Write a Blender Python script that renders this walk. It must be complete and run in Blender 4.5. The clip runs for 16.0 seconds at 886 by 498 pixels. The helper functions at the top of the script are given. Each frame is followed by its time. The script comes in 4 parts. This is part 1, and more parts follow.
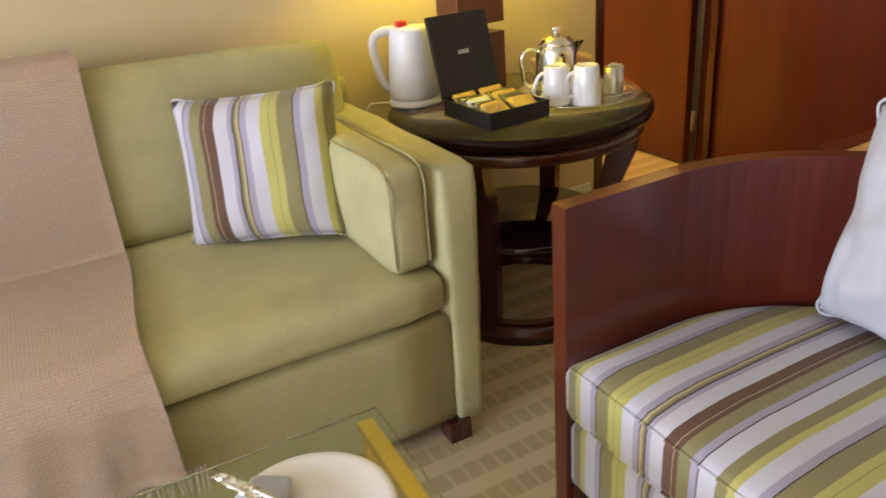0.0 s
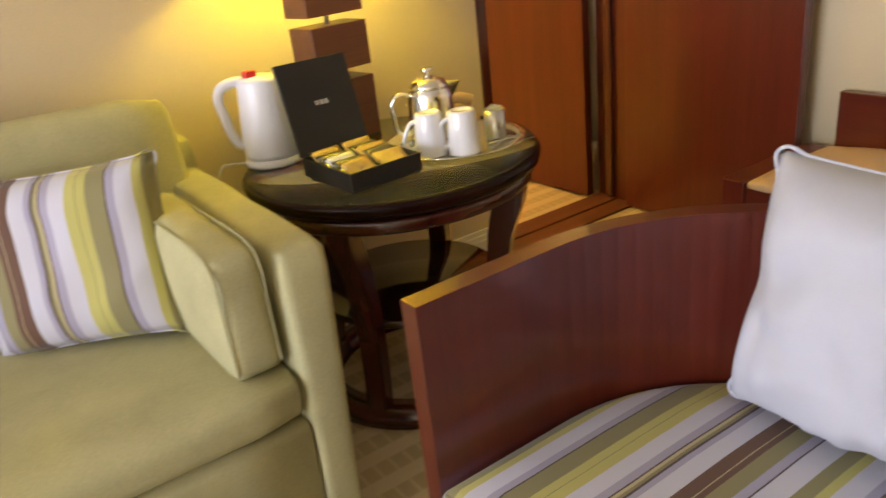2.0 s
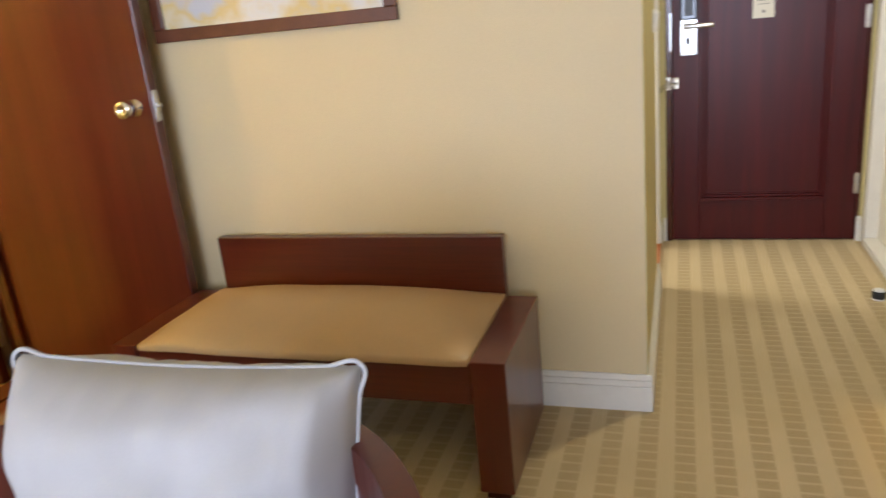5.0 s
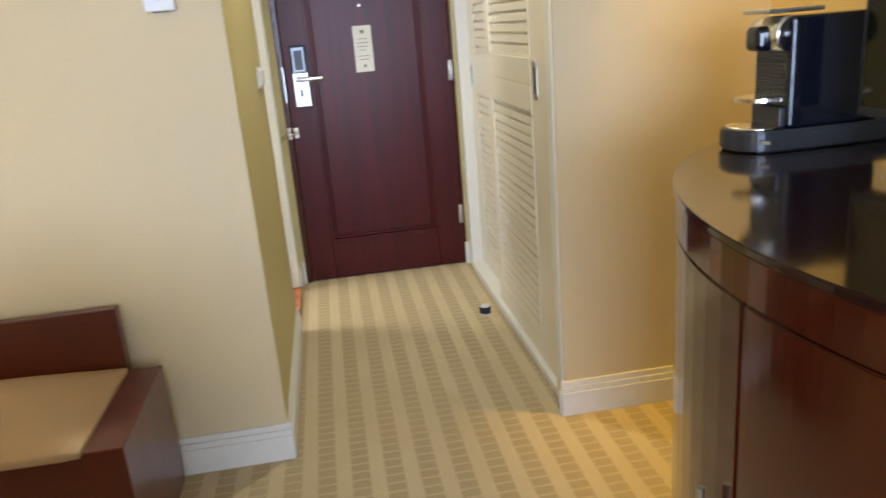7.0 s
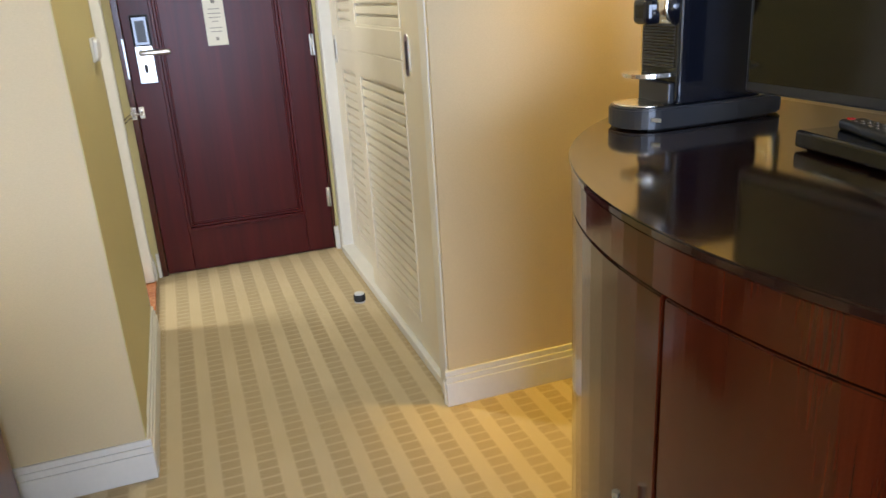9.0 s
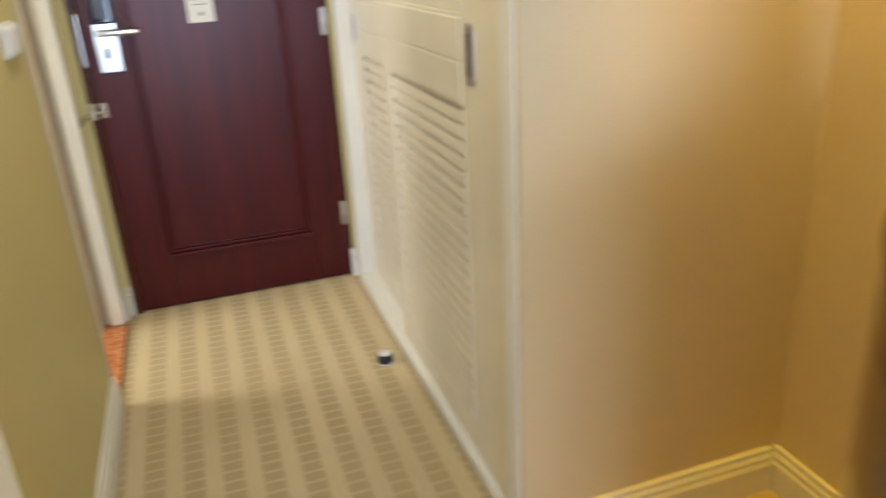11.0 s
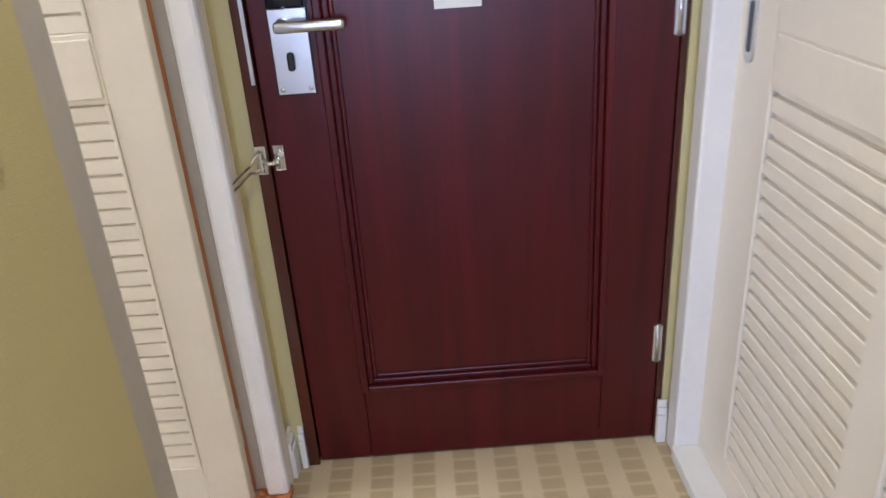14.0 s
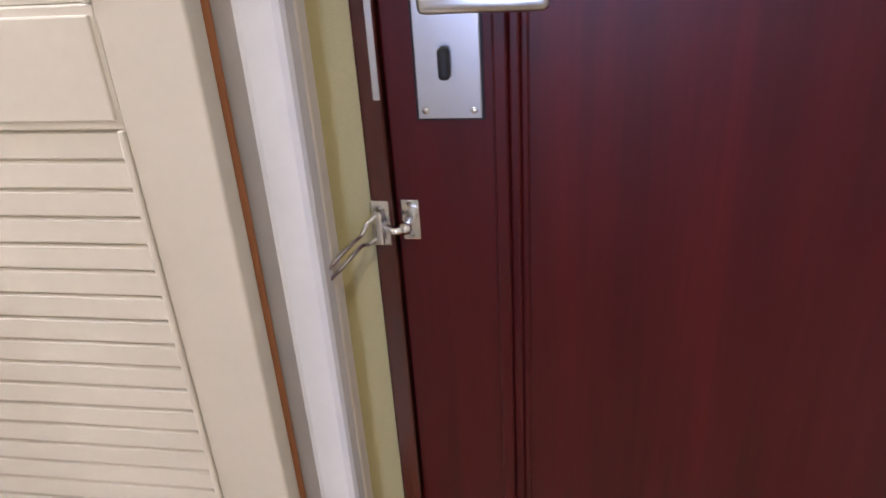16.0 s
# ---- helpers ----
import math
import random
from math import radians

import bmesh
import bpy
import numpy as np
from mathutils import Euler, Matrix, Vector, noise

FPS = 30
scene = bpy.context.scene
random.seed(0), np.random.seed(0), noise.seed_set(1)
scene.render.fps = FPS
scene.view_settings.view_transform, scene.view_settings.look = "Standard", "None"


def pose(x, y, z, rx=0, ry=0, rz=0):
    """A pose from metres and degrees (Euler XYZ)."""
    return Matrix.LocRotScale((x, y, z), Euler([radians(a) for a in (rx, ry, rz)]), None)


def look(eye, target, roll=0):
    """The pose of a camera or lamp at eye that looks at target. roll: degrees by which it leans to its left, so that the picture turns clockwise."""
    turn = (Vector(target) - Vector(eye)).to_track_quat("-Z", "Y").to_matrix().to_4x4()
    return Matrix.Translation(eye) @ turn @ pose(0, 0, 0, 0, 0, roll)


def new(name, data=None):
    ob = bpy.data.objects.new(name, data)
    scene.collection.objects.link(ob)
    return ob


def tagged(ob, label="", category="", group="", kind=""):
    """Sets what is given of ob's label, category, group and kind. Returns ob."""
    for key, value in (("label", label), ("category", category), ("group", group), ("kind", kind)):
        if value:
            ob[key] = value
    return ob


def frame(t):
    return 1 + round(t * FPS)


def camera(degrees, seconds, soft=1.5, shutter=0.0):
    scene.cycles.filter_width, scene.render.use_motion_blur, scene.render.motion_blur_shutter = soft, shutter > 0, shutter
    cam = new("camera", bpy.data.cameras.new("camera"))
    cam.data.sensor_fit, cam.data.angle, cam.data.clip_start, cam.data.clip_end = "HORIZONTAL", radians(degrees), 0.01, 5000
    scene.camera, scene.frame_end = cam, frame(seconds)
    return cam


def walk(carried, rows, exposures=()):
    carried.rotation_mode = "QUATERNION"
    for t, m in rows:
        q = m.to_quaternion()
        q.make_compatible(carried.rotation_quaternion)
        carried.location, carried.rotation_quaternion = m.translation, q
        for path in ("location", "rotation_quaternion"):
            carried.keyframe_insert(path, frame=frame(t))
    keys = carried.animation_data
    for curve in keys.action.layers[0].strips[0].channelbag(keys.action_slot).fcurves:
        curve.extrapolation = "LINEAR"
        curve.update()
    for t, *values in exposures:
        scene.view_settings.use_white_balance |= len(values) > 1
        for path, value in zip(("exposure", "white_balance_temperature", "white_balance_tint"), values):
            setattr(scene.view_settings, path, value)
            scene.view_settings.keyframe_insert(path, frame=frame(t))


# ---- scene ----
cam = camera(61.6, 16.0, shutter=0.5)
PATH = [
    (0, (0.473, -0.014, 1.262), (1.291, 1.604, 0.416), -4.8),
    (0.5, (0.59, -0.012, 1.245), (1.435, 1.6, 0.414), -5.1),
    (1, (0.64, 0.027, 1.237), (1.516, 1.622, 0.408), -5.5),
    (1.5, (0.675, 0.157, 1.254), (1.578, 1.742, 0.434), -6.2),
    (2, (0.76, 0.16, 1.246), (1.75, 1.703, 0.446), -6.7),
    (2.5, (0.861, 0.089, 1.247), (1.983, 1.535, 0.441), -6.3),
    (3, (0.926, 0.045, 1.238), (2.173, 1.393, 0.446), -6.3),
    (3.5, (1.009, -0.037, 1.25), (2.388, 1.204, 0.505), -6.5),
    (4, (1.057, -0.111, 1.264), (2.583, 0.995, 0.592), -6.8),
    (4.5, (1.069, -0.113, 1.267), (2.742, 0.784, 0.638), -6.3),
    (5, (1.072, -0.104, 1.268), (2.878, 0.508, 0.665), -5.8),
    (5.2, (1.099, -0.143, 1.275), (2.928, 0.394, 0.669), -6.3),
    (7.3, (1.055, -0.258, 1.318), (2.934, -0.616, 0.734), -4.5),
    (7.5, (1.058, -0.261, 1.32), (2.925, -0.67, 0.73), -4.5),
    (8, (1.076, -0.253, 1.312), (2.915, -0.755, 0.705), -4.2),
    (8.5, (1.126, -0.229, 1.296), (2.942, -0.788, 0.672), -3.5),
    (8.7, (1.152, -0.232, 1.294), (2.957, -0.808, 0.655), -3.5),
    (10.8, (1.955, -0.401, 1.319), (3.675, -1.104, 0.577), -2.6),
    (11, (2.053, -0.39, 1.321), (3.814, -0.956, 0.562), -3.2),
    (11.5, (2.366, -0.371, 1.37), (4.191, -0.666, 0.607), -2.6),
    (12, (2.678, -0.316, 1.373), (4.507, -0.565, 0.604), -1.8),
    (12.5, (2.883, -0.286, 1.373), (4.716, -0.445, 0.589), -2.9),
    (13, (3.129, -0.336, 1.36), (4.969, -0.379, 0.578), -3.7),
    (13.5, (3.284, -0.395, 1.331), (5.12, -0.416, 0.539), -3.7),
    (14, (3.5, -0.392, 1.293), (5.311, -0.411, 0.445), -3.9),
    (14.5, (3.716, -0.342, 1.306), (5.49, -0.305, 0.384), -4.1),
    (15, (3.914, -0.341, 1.272), (5.667, -0.157, 0.325), -4.6),
    (15.5, (4.03, -0.316, 1.235), (5.804, -0.065, 0.345), -3.6),
    (16, (4.182, -0.267, 1.221), (5.928, 0.051, 0.3), -3.8),
]
walk(cam, [(t, look(eye, target, roll)) for t, eye, target, roll in PATH],
     [(0.0, -0.05, 5850, 15), (1.5, 0.0, 6050, 19), (4.0, 0.0, 5900, 15), (7.5, 0.05, 5200, 11), (11.0, 0.15, 5400, 11), (12.2, 0.05, 5850, 14), (13.2, 0.0, 5100, 19), (14.5, 0.05, 4700, 26), (16.0, 0.05, 4750, 30)])

# ---------------------------------------------------------------- light
world = bpy.data.worlds.new("world")
scene.world = world
world.use_nodes = True
wn = world.node_tree
sky = wn.nodes.new("ShaderNodeTexSky")
sky.sky_type, sky.sun_disc = "NISHITA", False
sky.sun_elevation, sky.sun_rotation = radians(40), radians(200)
wn.links.new(sky.outputs[0], wn.nodes["Background"].inputs[0])
wn.nodes["Background"].inputs[1].default_value = 0.1


def area(name, place, target, size, size_y, watts, colour):
    d = bpy.data.lights.new(name, "AREA")
    d.shape, d.size, d.size_y, d.energy, d.color = "RECTANGLE", size, size_y, watts, colour
    ob = new(name, d)
    ob.matrix_world = look(place, target)
    return ob


def spot(name, place, target, watts, degrees, colour):
    d = bpy.data.lights.new(name, "SPOT")
    d.energy, d.color, d.shadow_soft_size = watts, colour, 0.04
    d.spot_size, d.spot_blend = radians(degrees), 0.8
    ob = new(name, d)
    ob.matrix_world = look(place, target)
    return ob


def bulb(name, place, watts, colour, radius):
    d = bpy.data.lights.new(name, "POINT")
    d.energy, d.color, d.shadow_soft_size = watts, colour, radius
    ob = new(name, d)
    ob.location = place
    return ob


DAY = (0.83, 0.88, 1.0)
area("window_daylight", (-4.36, 0.3, 1.40), (0.2, 0.2, 1.2), 3.2, 1.9, 305, DAY)
bulb("lamp_bulb", (1.735, 2.12, 1.36), 18, (1.0, 0.76, 0.0), 0.05)
# Made-up orange spot that warms the wall corner by the cabinet; no lamp known there.
spot("corner_fill_spot", (3.04, -1.41, 2.60), (3.10, -1.58, 0.0), 175, 48, (1.0, 0.54, 0.0))
bulb("bathroom_lamp", (4.72, 1.5, 2.15), 95, (1.0, 0.90, 0.70), 0.28)
# Unseen hall ceiling light, assumed and added to brighten walls and carpet.
spot("assumed_hall_spot", (3.72, -0.45, 2.40), (3.72, -0.40, 0.0), 56, 128, (1.0, 0.86, 0.56))
bulb("next_room_lamp", (2.0, 3.7, 2.3), 110, (1.0, 0.60, 0.13), 0.1)

# ---------------------------------------------------------------- materials


def material(name, rough=0.5, metal=0.0, coat=0.0):
    m = bpy.data.materials.new(name)
    m.use_nodes = True
    t = m.node_tree
    b = t.nodes["Principled BSDF"]
    b.inputs["Roughness"].default_value = rough
    b.inputs["Metallic"].default_value = metal
    b.inputs["Coat Weight"].default_value = coat
    b.inputs["Coat Roughness"].default_value = 0.12
    return m, t, b


def nd(t, kind, **inputs):
    n = t.nodes.new(kind)
    for k, v in inputs.items():
        n.inputs[k.replace("_", " ")].default_value = v
    return n


def coords(t, scale=(1, 1, 1), space="Object", turn=(0, 0, 0)):
    c = t.nodes.new("ShaderNodeTexCoord")
    m = t.nodes.new("ShaderNodeMapping")
    m.inputs["Scale"].default_value = scale
    m.inputs["Rotation"].default_value = turn
    t.links.new(c.outputs[space], m.inputs[0])
    return m.outputs[0]


def noise_of(t, vec, scale, detail=4.0, rough=0.55, swirl=0.0):
    n = nd(t, "ShaderNodeTexNoise", Scale=scale, Detail=detail, Roughness=rough, Distortion=swirl)
    t.links.new(vec, n.inputs["Vector"])
    return n.outputs["Fac"]


def ramp(t, fac, stops, constant=False):
    r = t.nodes.new("ShaderNodeValToRGB")
    r.color_ramp.interpolation = "CONSTANT" if constant else "LINEAR"
    e = r.color_ramp.elements
    while len(e) < len(stops):
        e.new(0.5)
    for el, (p, c) in zip(e, stops):
        el.position, el.color = p, (*c, 1)
    t.links.new(fac, r.inputs[0])
    return r.outputs[0]


def mix(t, fac, a, b, kind="MIX"):
    n = t.nodes.new("ShaderNodeMix")
    n.data_type, n.blend_type = "RGBA", kind
    for sock, v in ((n.inputs[0], fac), (n.inputs[6], a), (n.inputs[7], b)):
        if isinstance(v, (int, float)):
            sock.default_value = v
        elif isinstance(v, tuple):
            sock.default_value = (*v, 1)
        else:
            t.links.new(v, sock)
    return n.outputs[2]


def calc(t, op, a, b=0.0):
    n = t.nodes.new("ShaderNodeMath")
    n.operation = op
    for sock, v in zip(n.inputs, (a, b)):
        if isinstance(v, (int, float)):
            sock.default_value = v
        else:
            t.links.new(v, sock)
    return n.outputs[0]


def bump(t, b, height, strength=0.2, distance=0.002):
    n = nd(t, "ShaderNodeBump", Strength=strength, Distance=distance)
    t.links.new(height, n.inputs["Height"])
    t.links.new(n.outputs[0], b.inputs["Normal"])


def plain(name, colour, rough=0.5, metal=0.0, coat=0.0, vary=0.12, scale=9.0, fine=60.0, relief=0.05):
    m, t, b = material(name, rough, metal, coat)
    v = coords(t)
    f = calc(t, "ADD", calc(t, "MULTIPLY", noise_of(t, v, scale), 0.6), calc(t, "MULTIPLY", noise_of(t, v, fine), 0.4))
    lo, hi = tuple(c * (1 - vary) for c in colour), tuple(min(1, c * (1 + vary)) for c in colour)
    t.links.new(ramp(t, f, [(0.3, lo), (0.7, hi)]), b.inputs["Base Color"])
    r = calc(t, "ADD", calc(t, "MULTIPLY", noise_of(t, v, scale * 2), 0.02 if metal else 0.16), max(0.0, rough - (0.01 if metal else 0.08)))
    t.links.new(r, b.inputs["Roughness"])
    if relief:
        bump(t, b, noise_of(t, v, fine * 3), relief, 0.001)
    return m


def wood(name, dark, light, axis="z", rough=0.3, coat=0.35, streak=0.35, swirl=0.0):
    """Straight-grained veneer: the grain runs along the axis."""
    m, t, b = material(name, rough, 0, coat)
    s = {"x": (0.7, 14, 14), "y": (14, 0.7, 14), "z": (14, 14, 0.7)}[axis]
    s2 = {"x": (2, 90, 90), "y": (90, 2, 90), "z": (90, 90, 2)}[axis]
    broad = noise_of(t, coords(t, s), 1.0, 5, swirl=swirl)
    fine = noise_of(t, coords(t, s2), 1.5, 3, 0.7)
    f = calc(t, "ADD", calc(t, "MULTIPLY", broad, 1 - streak), calc(t, "MULTIPLY", fine, streak))
    col = ramp(t, f, [(0.32, dark), (0.5, tuple((a + c) / 2 for a, c in zip(dark, light))), (0.68, light)])
    t.links.new(col, b.inputs["Base Color"])
    t.links.new(calc(t, "ADD", calc(t, "MULTIPLY", fine, 0.06), rough - 0.03), b.inputs["Roughness"])
    bump(t, b, fine, 0.025, 0.001)
    return m


def striped(name, axis, period, offset=0.0):
    m, t, b = material(name, 0.85)
    x = t.nodes.new("ShaderNodeSeparateXYZ")
    t.links.new(coords(t), x.inputs[0])
    wob = calc(t, "MULTIPLY", calc(t, "SUBTRACT", noise_of(t, coords(t), 6), 0.5), 0.004)
    u = calc(t, "FRACT", calc(t, "DIVIDE", calc(t, "ADD", calc(t, "ADD", x.outputs[axis], wob), 10 + offset), period))
    W, G, O, L, B, K, Y = (0.56, 0.55, 0.59), (0.37, 0.34, 0.42), (0.25, 0.22, 0.09), (0.48, 0.44, 0.12), (0.13, 0.065, 0.035), (0.08, 0.05, 0.04), (0.50, 0.42, 0.22)
    stops = [(0.0, W), (0.09, K), (0.10, G), (0.14, O), (0.21, B), (0.235, Y), (0.242, B), (0.30, W), (0.38, G), (0.41, K), (0.42, O),
             (0.435, Y), (0.45, K), (0.46, G), (0.50, W), (0.58, L), (0.635, O), (0.64, L), (0.68, O), (0.77, K), (0.78, G), (0.82, W), (0.90, L), (0.94, O)]
    col = ramp(t, u, stops, True)
    weave = noise_of(t, coords(t, (1, 1, 1)), 700, 2)
    col = mix(t, 0.25, col, ramp(t, weave, [(0.3, (0.75, 0.75, 0.75)), (0.7, (1, 1, 1))]), "MULTIPLY")
    t.links.new(col, b.inputs["Base Color"])
    b.inputs["Sheen Weight"].default_value = 0.15
    bump(t, b, weave, 0.25, 0.001)
    return m


def carpet():
    m, t, b = material("carpet", 0.95)
    x = t.nodes.new("ShaderNodeSeparateXYZ")
    v = coords(t)
    t.links.new(v, x.inputs[0])
    wob = calc(t, "MULTIPLY", calc(t, "SUBTRACT", noise_of(t, v, 25), 0.5), 0.006)
    u = calc(t, "FRACT", calc(t, "DIVIDE", calc(t, "ADD", calc(t, "ADD", x.outputs[1], wob), 20.03), 0.104))
    band = ramp(t, u, [(0.0, (0, 0, 0)), (0.20, (0, 0, 0)), (0.27, (1, 1, 1)), (0.74, (1, 1, 1)), (0.81, (0, 0, 0))])
    w = calc(t, "FRACT", calc(t, "DIVIDE", calc(t, "ADD", x.outputs[0], 20.0), 0.044))
    dash = ramp(t, w, [(0.0, (0.3, 0.3, 0.3)), (0.12, (1, 1, 1)), (0.80, (1, 1, 1)), (0.92, (0.3, 0.3, 0.3))])
    mask = mix(t, 1.0, band, dash, "MULTIPLY")
    pile = noise_of(t, v, 420, 3, 0.7)
    wear = noise_of(t, v, 2.2, 4)
    light = ramp(t, wear, [(0.3, (0.57, 0.46, 0.25)), (0.7, (0.67, 0.55, 0.32))])
    col = mix(t, mask, light, (0.465, 0.355, 0.18))
    col = mix(t, 0.5, col, ramp(t, pile, [(0.25, (0.6, 0.58, 0.55)), (0.75, (1.15, 1.15, 1.15))]), "MULTIPLY")
    t.links.new(col, b.inputs["Base Color"])
    b.inputs["Sheen Weight"].default_value = 0.2
    bump(t, b, pile, 0.6, 0.004)
    return m


def wallpaper(name, colour, rough=0.55):
    m, t, b = material(name, rough)
    v = coords(t, (1, 1, 2.6), turn=(0.5, 0.5, 0.3))
    weave = noise_of(t, v, 190, 2, 0.6)
    broad = noise_of(t, coords(t), 1.6, 3)
    col = ramp(t, broad, [(0.3, tuple(c * 0.95 for c in colour)), (0.7, colour)])
    col = mix(t, 0.35, col, ramp(t, weave, [(0.3, (0.8, 0.8, 0.78)), (0.7, (1, 1, 1))]), "MULTIPLY")
    t.links.new(col, b.inputs["Base Color"])
    bump(t, b, weave, 0.28, 0.002)
    return m


def throw_weave():
    m, t, b = material("knitted_throw", 0.95)
    v = coords(t, (1, 1, 1), "UV")
    c = nd(t, "ShaderNodeTexVoronoi", Scale=130.0, Randomness=0.25)
    t.links.new(v, c.inputs["Vector"])
    col = ramp(t, c.outputs["Distance"], [(0.1, (0.95, 0.77, 0.60)), (0.55, (0.80, 0.61, 0.46))])
    t.links.new(col, b.inputs["Base Color"])
    inv = calc(t, "SUBTRACT", 1.0, c.outputs["Distance"])
    bump(t, b, inv, 0.45, 0.004)
    return m


def marble():
    m, t, b = material("red_marble", 0.25)
    v = coords(t)
    f = noise_of(t, v, 60, 6, 0.7)
    t.links.new(ramp(t, f, [(0.35, (0.22, 0.06, 0.02)), (0.5, (0.50, 0.17, 0.05)), (0.62, (0.62, 0.30, 0.13))]), b.inputs["Base Color"])
    return m


def glass(name, tint=(0.93, 0.97, 0.94), rough=0.02):
    m, t, b = material(name, rough)
    b.inputs["Base Color"].default_value = (*tint, 1)
    b.inputs["Transmission Weight"].default_value = 1.0
    b.inputs["IOR"].default_value = 1.45
    return m


MAHOGANY = wood("mahogany_upright_grain", (0.066, 0.0088, 0.0036), (0.116, 0.0175, 0.0066))
MAHOGANY_Y = wood("mahogany_level_grain", (0.058, 0.0085, 0.0034), (0.120, 0.019, 0.007), "y")
MAHOGANY_DARK = wood("dark_mahogany", (0.042, 0.0075, 0.004), (0.072, 0.014, 0.007), rough=0.20)
DOORWOOD = wood("entrance_door_veneer", (0.038, 0.0022, 0.0024), (0.080, 0.0054, 0.0044), rough=0.34, coat=0.0, streak=0.24, swirl=0.9)
ZEBRA = wood("sapele_veneer", (0.026, 0.0038, 0.0012), (0.090, 0.0160, 0.0042), rough=0.13, coat=0.5)
DOORWOOD.node_tree.nodes["Principled BSDF"].inputs["Specular IOR Level"].default_value = 0.3
LAMPWOOD = wood("lamp_block_wood", (0.085, 0.025, 0.010), (0.15, 0.05, 0.02), "x", 0.4, 0.1)
BLACKTOP = plain("polished_brown_top", (0.022, 0.009, 0.006), 0.04, coat=0.8, relief=0)
TABLETOP = wood("dark_polished_tabletop", (0.008, 0.0022, 0.0014), (0.018, 0.005, 0.003), "x", 0.2, 0.0)
CARPET = carpet()
WALL = wallpaper("cream_wallpaper", (0.69, 0.57, 0.34))
HALLWALL = wallpaper("gold_wallpaper", (0.61, 0.53, 0.235))
WHITE = plain("white_paint", (0.76, 0.74, 0.68), 0.38, vary=0.04, relief=0.03)
CREAM = plain("cream_lacquer", (0.76, 0.70, 0.57), 0.35, vary=0.04, relief=0.03)
CEIL = plain("ceiling_paint", (0.78, 0.76, 0.70), 0.9, vary=0.03)
SOFA = plain("pale_green_microsuede", (0.43, 0.40, 0.20), 0.9, vary=0.18, scale=7, fine=200, relief=0.12)
LEATHER = plain("tan_leather", (0.50, 0.345, 0.175), 0.42, vary=0.06, scale=4, fine=150, relief=0.08)
LINEN = plain("white_linen", (0.475, 0.48, 0.51), 0.9, vary=0.05, fine=400, relief=0.25)
STRIPE_SEAT = striped("striped_seat_cloth", 1, 0.372, 0.013)
STRIPE_PILLOW = striped("striped_pillow_cloth", 0, 0.43, 0.105)
THROW = throw_weave()
FRINGE = plain("throw_fringe", (0.62, 0.53, 0.44), 0.95)
STEEL = plain("brushed_steel", (0.62, 0.62, 0.60), 0.28, 1.0, vary=0.02, relief=0)
CHROME = plain("polished_chrome", (0.82, 0.82, 0.80), 0.16, 1.0, vary=0.03, relief=0)
BRASS = plain("satin_brass", (0.86, 0.62, 0.12), 0.38, 1.0, vary=0.05, relief=0)
CHINA = plain("white_china", (0.80, 0.79, 0.76), 0.15, coat=0.4, vary=0.02, relief=0)
PLASTIC = plain("white_plastic", (0.74, 0.73, 0.72), 0.32, vary=0.02, relief=0)
RED = plain("red_plastic", (0.62, 0.02, 0.015), 0.35, vary=0.04)
BLACK = plain("black_card", (0.012, 0.011, 0.010), 0.5, vary=0.2)
GLOSS = plain("black_gloss_plastic", (0.006, 0.007, 0.012), 0.08, coat=0.1, vary=0.1, relief=0)
SATIN = plain("dark_grey_plastic", (0.035, 0.036, 0.04), 0.35, vary=0.1)
SCREEN = plain("screen_glass", (0.006, 0.006, 0.006), 0.12, vary=0.1, relief=0)
RUBBER = plain("black_rubber", (0.015, 0.015, 0.015), 0.7)
TILE = plain("pale_tile", (0.70, 0.66, 0.58), 0.25, vary=0.05)
STONE = plain("grey_plaster", (0.50, 0.46, 0.38), 0.6, vary=0.08)
CARD = plain("printed_card", (0.72, 0.70, 0.62), 0.7, vary=0.03)
INK = plain("grey_ink", (0.25, 0.24, 0.22), 0.8)
SILVERINK = plain("silver_foil", (0.55, 0.55, 0.52), 0.4, 0.5, relief=0)
GOLDFOIL = plain("gold_sachet_paper", (0.55, 0.36, 0.08), 0.45, vary=0.2)
SLATE = plain("grey_green_sachet_foil", (0.16, 0.15, 0.09), 0.3, 0.4, vary=0.2)
AMBER = plain("orange_wood_seal", (0.42, 0.17, 0.05), 0.5)
GLASS = glass("clear_glass")
GREENGLASS = glass("green_edged_glass", (0.86, 0.95, 0.88))
GREENGLASS.node_tree.nodes["Principled BSDF"].inputs["IOR"].default_value = 1.36
TABLETOP.node_tree.nodes["Principled BSDF"].inputs["Specular IOR Level"].default_value = 0.15
LABELGREEN = plain("green_label", (0.03, 0.20, 0.05), 0.5)


def shade_cloth():
    m, t, b = material("pale_lampshade_cloth", 0.9)
    b.inputs["Base Color"].default_value = (0.80, 0.72, 0.55, 1)
    tr = t.nodes.new("ShaderNodeBsdfTranslucent")
    tr.inputs[0].default_value = (0.85, 0.74, 0.50, 1)
    mx = nd(t, "ShaderNodeMixShader", Fac=0.55)
    t.links.new(b.outputs[0], mx.inputs[1])
    t.links.new(tr.outputs[0], mx.inputs[2])
    t.links.new(mx.outputs[0], t.nodes["Material Output"].inputs[0])
    return m


SHADE = shade_cloth()


def art_paper():
    m, t, b = material("painted_art_print", 0.6)
    v = coords(t)
    f = noise_of(t, v, 3.5, 5)
    t.links.new(ramp(t, f, [(0.35, (0.72, 0.66, 0.50)), (0.45, (0.70, 0.69, 0.66)), (0.55, (0.66, 0.52, 0.22)), (0.62, (0.55, 0.56, 0.62))]), b.inputs["Base Color"])
    return m


ART = art_paper()

